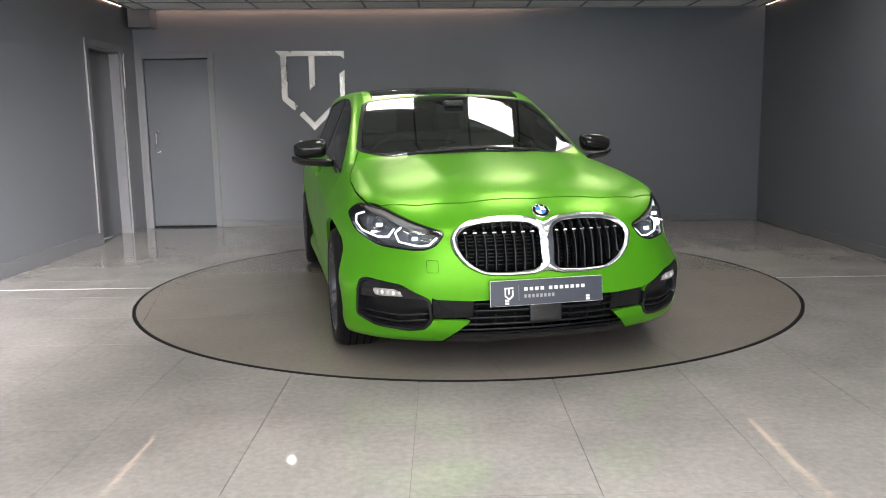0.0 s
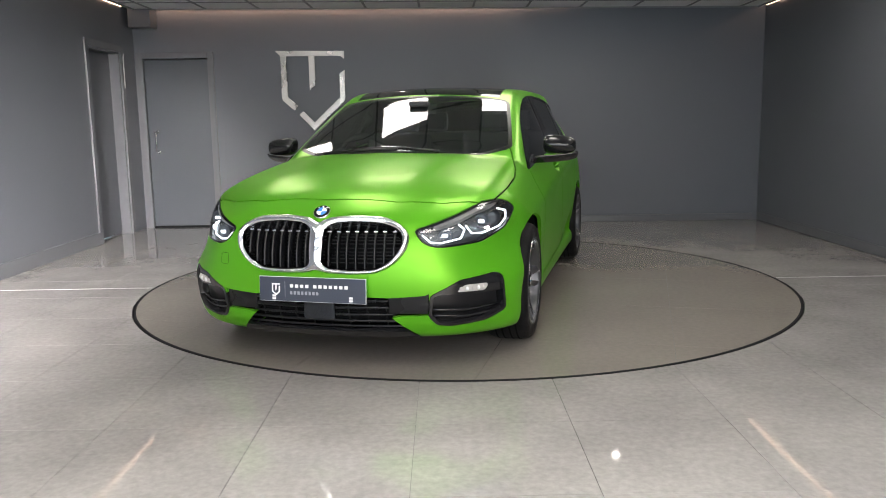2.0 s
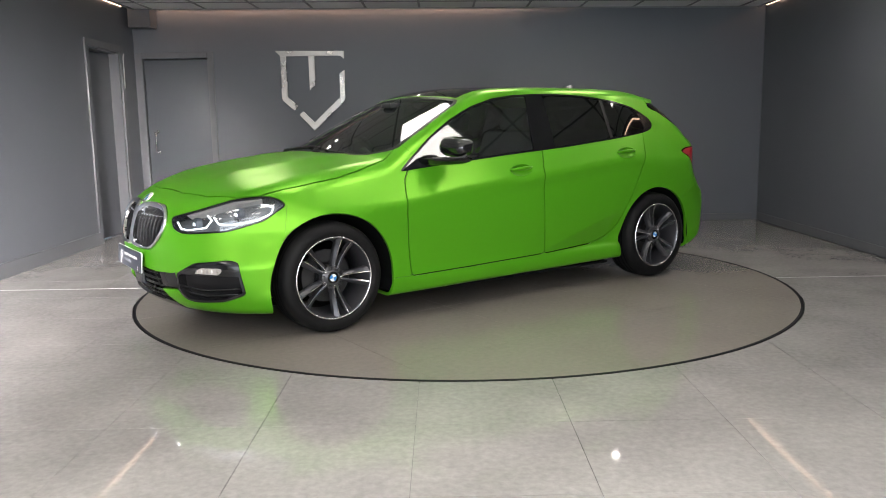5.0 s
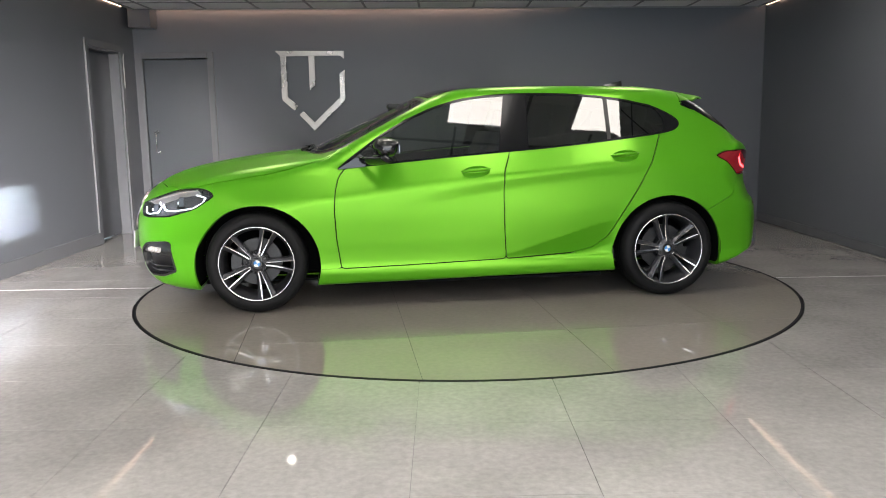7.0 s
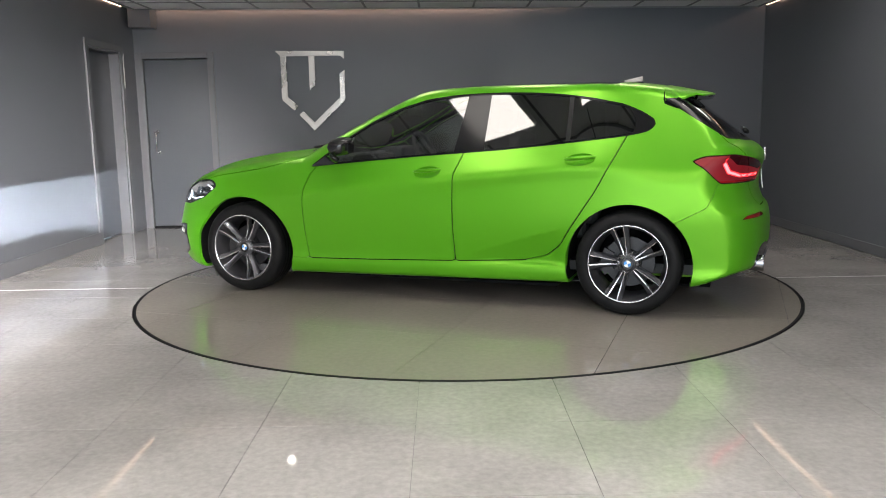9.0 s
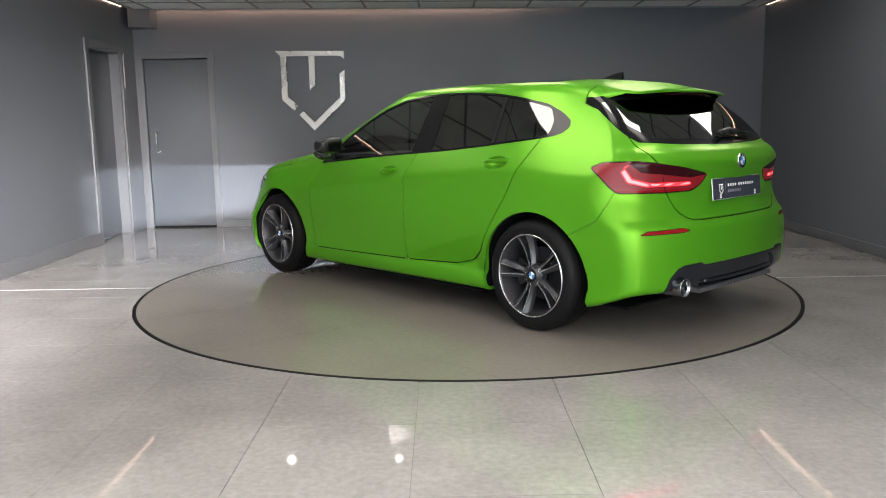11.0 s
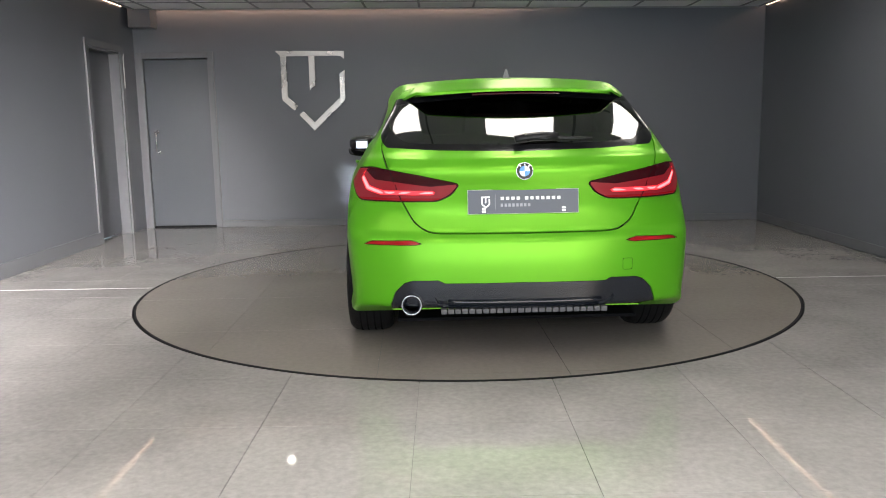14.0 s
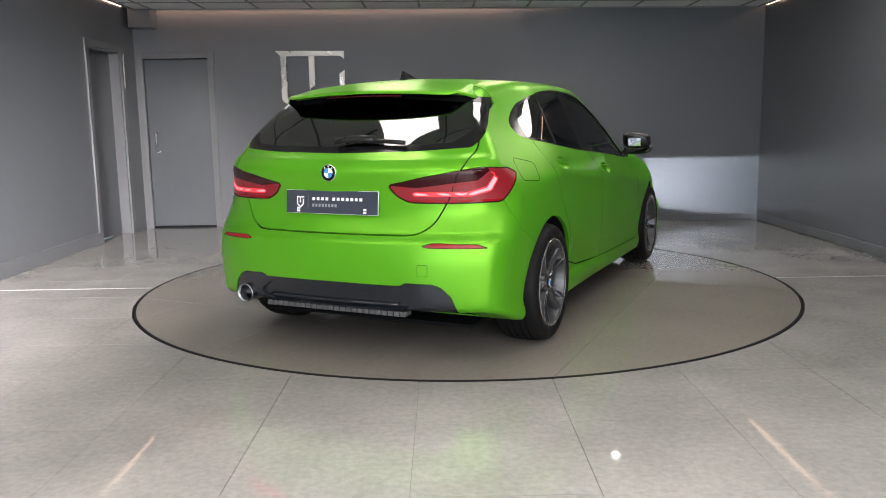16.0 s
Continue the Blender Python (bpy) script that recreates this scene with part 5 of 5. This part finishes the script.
def spoke_wheel(m, turn, s):
    """An alloy wheel of five twin spokes in its tyre; z is its axle, pointing outwards."""
    wheel = tagged(new("wheel"), "grey twin-spoke alloy wheel with machined edges")
    wheel.parent = car
    tyre = [(0.229, 0.105), (0.236, 0.116), (0.262, 0.122), (0.288, 0.117), (0.303, 0.102), (0.3105, 0.085), (0.314, 0.05), (0.3155, 0.0)]
    tyre = tyre + [(r, -h) for r, h in tyre[-2::-1]]
    t = part("tyre", lathe(tyre, m, 72), tyre_rubber, wheel, "black road tyre", smooth=True)
    for h in (-0.055, -0.02, 0.02, 0.055):
        part("groove", lathe([(0.3158, h - 0.004), (0.3162, h), (0.3158, h + 0.004)], m, 72), matt_black, t)
    barrel = [(0.2345, 0.108), (0.233, 0.118), (0.226, 0.117), (0.222, 0.104), (0.214, 0.085), (0.205, 0.04), (0.20, -0.09), (0.205, -0.10)]
    part("rim", lathe(barrel, m, 72), rim_grey, wheel, smooth=True)
    part("rim_edge", lathe([(0.2348, 0.1075), (0.2335, 0.1187), (0.2275, 0.1182), (0.2270, 0.1165)], m, 72), rim_bright, wheel, "machined silver rim edge", smooth=True)
    part("brake_disc", lathe([(0.0, 0.02), (0.07, 0.02), (0.075, 0.0), (0.150, 0.0), (0.150, -0.02), (0, -0.02)], m, 48), iron, wheel)
    cal = bmesh.new()
    rows = []
    for k in range(9):
        a = radians(150 + 60 * k / 8)
        rows.append([cal.verts.new((r * math.cos(a), r * math.sin(a), h)) for r, h in ((0.10, -0.03), (0.10, 0.035), (0.165, 0.035), (0.165, -0.03))])
    for p, q in zip(rows, rows[1:]):
        for j in range(4):
            cal.faces.new((p[j], p[(j + 1) % 4], q[(j + 1) % 4], q[j]))
    cal.faces.new(rows[0][::-1]), cal.faces.new(rows[-1])
    bmesh.ops.recalc_face_normals(cal, faces=cal.faces[:])
    cal.transform(m)
    part("brake_caliper", cal, iron, wheel)
    for k in range(5):
        for side_of in (-1, 1):
            own, line = bmesh.new(), bmesh.new()
            rows, edge = [], []
            for i in range(9):
                u = i / 8
                r = 0.058 + (0.224 - 0.058) * u
                gap = 0.0065 + 0.0215 * u ** 1.15
                wide = 0.019 + 0.011 * u + 0.010 * max(0, u - 0.75) * 4 * 0.6
                h = 0.088 - 0.012 * math.sin(math.pi * u) + 0.024 * u
                y0, y1 = side_of * gap, side_of * (gap + wide)
                rows.append([own.verts.new(p) for p in ((r, y0, h - 0.040), (r, y0, h), (r, y0 + side_of * 0.007, h + 0.0005), (r, y1 - side_of * 0.004, h - 0.010), (r, y1, h - 0.016), (r, y1, h - 0.040))])
                edge.append([line.verts.new(p) for p in ((r, y0 - side_of * 0.0006, h - 0.006), (r, y0 - side_of * 0.0006, h + 0.0012), (r, y0 + side_of * 0.0042, h + 0.0017), (r, y0 + side_of * 0.0042, h - 0.002))])
            for grid, b in ((rows, own), (edge, line)):
                n = len(grid[0])
                for p, q in zip(grid, grid[1:]):
                    for j in range(n):
                        b.faces.new((p[j], p[(j + 1) % n], q[(j + 1) % n], q[j]))
                b.faces.new(grid[0]), b.faces.new(grid[-1])
                bmesh.ops.recalc_face_normals(b, faces=b.faces[:])
                b.transform(m @ Matrix.Rotation(turn + 2 * math.pi * k / 5, 4, "Z"))
            spoke = part("spoke", own, rim_grey, wheel, smooth=False)
            part("machined_edge", line, rim_bright, spoke)
        a = turn + 2 * math.pi * k / 5
        bend = [m @ Matrix.Rotation(a, 4, "Z") @ Vector((0.058 - 0.0085 * math.cos(b), 0.0085 * math.sin(b), 0.0885)) for b in [radians(-90 + 20 * i) for i in range(10)]]
        part("machined_bend", tube(bend, 0.0022, 6), rim_bright, wheel, smooth=True)
    hub = part("hub", lathe([(0.066, 0.045), (0.068, 0.080), (0.060, 0.088), (0.038, 0.086), (0.036, 0.092), (0.0, 0.092)], m, 40), rim_grey, wheel, smooth=True)
    for k in range(5):
        a = turn + 2 * math.pi * (k + 0.5) / 5
        part("wheel_bolt", lathe([(0.0135, 0.07), (0.0135, 0.087), (0.011, 0.0895), (0.008, 0.0895), (0.007, 0.084), (0, 0.084)], m @ Matrix.Translation((0.056 * math.cos(a), 0.056 * math.sin(a), 0)), 16), iron, hub, smooth=True)
    cap = part("centre_cap", lathe([(0.034, 0.090), (0.034, 0.0945), (0.032, 0.0955), (0, 0.0955)], m, 32), gloss_black, hub)
    for k in range(4):
        b = bmesh.new()
        c = b.verts.new((0, 0, 0.0960))
        e = [b.verts.new((0.021 * math.cos(a), 0.021 * math.sin(a), 0.0960)) for a in [radians(90 * k + 10 * i + 20) for i in range(10)]]
        for i in range(9):
            b.faces.new((c, e[i], e[i + 1]))
        b.transform(m)
        part("cap_quarter", b, badge_blue if k % 2 else badge_white, cap)


def build_wheels():
    for s in (1, -1):
        for x, a in ((1.335, -4), (-1.335, 32)):
            # seen from outside, the wheel's own x points to the car's tail
            m = Matrix.Translation((x, s * 0.775, 0.3155)) @ (Matrix(((-1, 0, 0), (0, 0, 1), (0, 1, 0))) if s > 0 else Matrix(((1, 0, 0), (0, 0, -1), (0, 1, 0)))).to_4x4()
            spoke_wheel(m, radians(a), s)


def build_cabin():
    cabin = car
    b = box(0.62, 0.98, -0.68, 0.68, 0.72, 0.945, 0.05, segments=3)
    part("dashboard", b, cabin_plastic, cabin, "dark moulded dashboard")
    part("instrument_hood", box(0.55, 0.72, -0.56, -0.20, 0.90, 0.985, 0.03, segments=3), cabin_plastic, cabin)
    part("cabin_floor", box(-1.7, 0.9, -0.72, 0.72, 0.24, 0.30), cabin_plastic, cabin)
    m = Matrix.Translation((0.42, -0.37, 0.92)) @ Matrix.Rotation(radians(-66), 4, "Y")
    ring = [m @ Vector((0.185 * math.cos(a), 0.185 * math.sin(a), 0)) for a in [2 * math.pi * k / 40 for k in range(40)]]
    wheel = part("steering_wheel", tube(ring, 0.016, 10, closed=True), cabin_plastic, cabin, "dark leather steering wheel", smooth=True)
    b = lathe([(0, 0.0), (0.07, 0.0), (0.07, 0.03), (0.0, 0.04)], m, 24)
    part("wheel_centre", b, cabin_plastic, wheel, smooth=True)
    for a in (0, 180, 90):
        b = box(0.05, 0.18, -0.018, 0.018, -0.006, 0.010, 0.004)
        b.transform(m @ Matrix.Rotation(radians(a + 90), 4, "Z"))
        part("wheel_spoke", b, cabin_plastic, wheel)

    def seat(x, y, wide, head=True):
        unit = tagged(new("seat"), "dark cloth car seat")
        unit.parent = car
        part("cushion", box(x - 0.02, x + 0.48, y - wide, y + wide, 0.42, 0.58, 0.05, segments=3), seat_cloth, unit)
        b = box(-0.07, 0.07, y - wide, y + wide, 0, 0.60, 0.055, segments=3)
        b.transform(Matrix.Translation((x, 0, 0.52)) @ Matrix.Rotation(radians(-20), 4, "Y"))
        part("backrest", b, seat_cloth, unit)
        if head:
            for dy in ([0] if wide < 0.4 else [-0.36, 0.36]):
                b = box(-0.05, 0.05, y + dy - 0.13, y + dy + 0.13, 0.0, 0.16, 0.04, segments=3)
                b.transform(Matrix.Translation((x - 0.235, 0, 1.10)) @ Matrix.Rotation(radians(-12), 4, "Y"))
                part("headrest", b, seat_cloth, unit)
    seat(-0.16, 0.37, 0.25)
    seat(-0.16, -0.37, 0.25)
    seat(-1.02, 0.0, 0.62)
    part("interior_mirror", box(0.36, 0.38, -0.11, 0.11, 1.225, 1.285, 0.01), cabin_plastic, cabin)
    part("camera_pod", box(0.33, 0.45, -0.06, 0.06, 1.27, 1.305, 0.012), cabin_plastic, cabin)


def build_small(gate):
    # roof aerial
    b = bmesh.new()
    rows = []
    for k in range(9):
        t = k / 8
        x = -1.135 - 0.17 * t
        h = 0.052 * t ** 0.8
        w = 0.026 * (0.35 + 0.65 * t) * (1 if k < 8 else 0.9)
        z0 = float(top_line(x)) - 0.004
        rows.append([b.verts.new(p) for p in ((x, -w, z0), (x, -w * 0.6, z0 + h * 0.35), (x, -0.005, z0 + h), (x, 0.005, z0 + h), (x, w * 0.6, z0 + h * 0.35), (x, w, z0))])
    for p, q in zip(rows, rows[1:]):
        for j in range(5):
            b.faces.new((p[j], p[j + 1], q[j + 1], q[j]))
    b.faces.new(rows[-1])
    bmesh.ops.recalc_face_normals(b, faces=b.faces[:])
    part("roof_aerial", b, gloss_black, car, "gloss black shark-fin aerial")
    # wipers
    for line in ([(1.055, 0.30), (1.00, 0.05), (0.985, -0.28)], [(1.03, -0.42), (1.045, -0.25), (1.03, 0.10)]):
        pts = []
        for (xa, ya), (xb, yb) in zip(line, line[1:]):
            for k in range(6):
                x, y = xa + (xb - xa) * k / 6, ya + (yb - ya) * k / 6
                pts.append((x, y, float(top_line(x + 0.33 * y * y)) - 0.036 * (y / 0.6) ** 2 + 0.016))
        part("wiper", tube(pts, 0.009, 8), satin_black, car, "black windscreen wiper", smooth=True)
    p, n = cast([(0.02, 1.062)], "backward")[0], None
    pts = cast([(0.015, 1.060), (-0.06, 1.066), (-0.16, 1.066), (-0.26, 1.062), (-0.345, 1.056)], "backward", -0.020)
    rear_wiper = part("rear_wiper", tube(pts, 0.011, 10), satin_black, gate, "black rear wiper", smooth=True)
    b = tube(cast([(0.03, 1.058), (-0.03, 1.068), (-0.10, 1.074), (-0.18, 1.070)], "backward", -0.026), 0.020, 10, flat=0.7)
    part("wiper_arm", b, satin_black, rear_wiper, smooth=True)
    build_badge(gate, cast([(0.0, 0.932)], "backward")[0], 0, 0.041)


gate = build_body()
build_spoiler(gate)
sides(build_mirror)
build_wheels()
build_cabin()
build_small(gate)
build_plate((2.208, -0.012, 0.412), 1, 4)
build_plate((-2.071, 0.004, 0.788), -1, 6)


# ---- floor and turntable, tile by tile ----
RADIUS = 2.280


def tile_sheet(x0, x1, y0, y1, cells):
    g = [(x0 + (x1 - x0) * i / cells, y0 + (y1 - y0) * j / cells, 0.0) for j in range(cells + 1) for i in range(cells + 1)]
    f = []
    for j in range(cells):
        for i in range(cells):
            a = j * (cells + 1) + i
            f += [(a, a + 1, a + cells + 2), (a, a + cells + 2, a + cells + 1)]
    return np.array(g), np.array(f)


def tile_object(sheet, material, parent, depth=0.008, drop=0.0):
    v, f = sheet
    e = np.vstack([f[:, [0, 1]], f[:, [1, 2]], f[:, [2, 0]]])
    _, first, counts = np.unique(np.sort(e, 1), axis=0, return_index=True, return_counts=True)
    rim = e[first[counts == 1]]
    n = len(v)
    faces = f.tolist() + [(int(b), int(a), int(a) + n, int(b) + n) for a, b in rim]
    verts = np.vstack([v - [0, 0, drop], v - [0, 0, depth]])
    return mesh_object("tile", verts, faces, material, parent)


def build_floor():
    rng = random.Random(4)
    floor = tagged(mesh_object("floor", *ring_plate(), grout), "polished grey porcelain tile floor", "floor", kind="structure")
    size_x, size_y, joint = 0.6065, 0.622, 0.0010
    shared = None
    xs = [-0.271 + size_x * k for k in range(-6, 7)]
    ys = [-2.790 + size_y * k for k in range(-6, 11)]
    for x in xs:
        for y in ys:
            x0, x1, y0, y1 = max(x, LEFT - 0.2), min(x + size_x, RIGHT), y, min(y + size_y, 3.66)
            if x1 - x0 < 0.02 or y1 - y0 < 0.02:
                continue
            far = max(math.hypot(a, b) for a in (x0, x1) for b in (y0, y1))
            near = math.hypot(max(x0, 0, -x1), max(y0, 0, -y1))
            if far < RADIUS + 0.01:
                continue
            s0 = (x0 + joint, x1 - joint, y0 + joint, y1 - joint)
            if near < RADIUS + 0.01:
                sheet = tile_sheet(*s0, 14)
                sheet = clip(sheet, RADIUS + 0.004 - np.hypot(sheet[0][:, 0], sheet[0][:, 1]))[0]
                if len(sheet[1]):
                    tile_object(sheet, tile_stone, floor, 0.010, rng.uniform(0, 0.0006))
            else:
                tile_object(tile_sheet(*s0, 1), tile_stone, floor, 0.010, rng.uniform(0, 0.0006))
    # pale strips let into the floor
    for name, b in (("strip", box(LEFT, -RADIUS - 0.012, -0.0025, 0.0025, -0.004, 0.0016)), ("strip", box(RADIUS + 0.012, RIGHT, -0.0025, 0.0025, -0.004, 0.0016))):
        part("joint_strip", b, pale_strip, floor, "pale metal joint strip")
    # the disc
    table = tagged(new("turntable"), "round brown-grey tiled turntable flush with the floor", "turntable")
    part("base", lathe([(0, -0.09), (RADIUS - 0.004, -0.09), (RADIUS - 0.004, -0.012), (0, -0.012)], Matrix(), 160), grout, table)
    part("rim", lathe([(RADIUS - 0.021, -0.02), (RADIUS - 0.020, 0.0014), (RADIUS - 0.001, 0.0014), (RADIUS - 0.001, -0.02)], Matrix(), 200, closed=True), ring_black, table, "black turntable edge")
    xs = [-0.36 + 0.9 * k for k in range(-3, 4)]
    for x in xs:
        for y in xs:
            near = math.hypot(max(x, 0, -x - 0.9), max(y, 0, -y - 0.9))
            if near > RADIUS:
                continue
            sheet = tile_sheet(x + 0.001, x + 0.899, y + 0.001, y + 0.899, 20)
            sheet = clip(sheet, np.hypot(sheet[0][:, 0], sheet[0][:, 1]) - RADIUS + 0.020)[0]
            if len(sheet[1]):
                tile_object(sheet, disc_stone, table, 0.012)


def ring_plate():
    """The bed under the tiles: a sheet with the turntable's round pit in it."""
    n = 180
    v, f = [], []
    for k in range(n):
        a = 2 * math.pi * k / n
        c, s = math.cos(a), math.sin(a)
        reach = min((4.2 if c > 0 else 4.2) / max(abs(c), 1e-6), (3.75 if s > 0 else 6.75) / max(abs(s), 1e-6))
        v += [(RADIUS * c + 0.010 * c, RADIUS * s + 0.010 * s, -0.006), (reach * c, reach * s, -0.006), ((RADIUS + 0.010) * c, (RADIUS + 0.010) * s, -0.10), (reach * c, reach * s, -0.12)]
    for k in range(n):
        a, b = 4 * k, 4 * ((k + 1) % n)
        f += [(a, a + 1, b + 1, b), (a, b, b + 2, a + 2), (a + 2, b + 2, b + 3, a + 3), (a + 1, a + 3, b + 3, b + 1)]
    m = len(v)
    v += [((RADIUS + 0.012) * math.cos(2 * math.pi * k / n), (RADIUS + 0.012) * math.sin(2 * math.pi * k / n), -0.1005) for k in range(n)]
    f.append(tuple(range(m, m + n)))
    return v, f


build_floor()


def heading(t):
    """The turntable's angle in radians: close to thirteen and a half degrees a second."""
    u = (t - 8.0) / 8.0
    return 3.02994 - 0.239371 * (t - 8.0) + 0.004580 * u * u + 0.014453 * u ** 3


def motions():
    turn = [(t, Matrix.Rotation(heading(t), 4, "Z")) for t in [0.5 * i for i in range(33)]]
    if "turntable" in bpy.data.objects:
        walk(bpy.data.objects["turntable"], turn)
    walk(car, [(t, m @ Matrix.Translation((0.074, -0.180, 0.0)) @ Matrix.Rotation(-0.004, 4, "Z")) for t, m in turn])


motions()
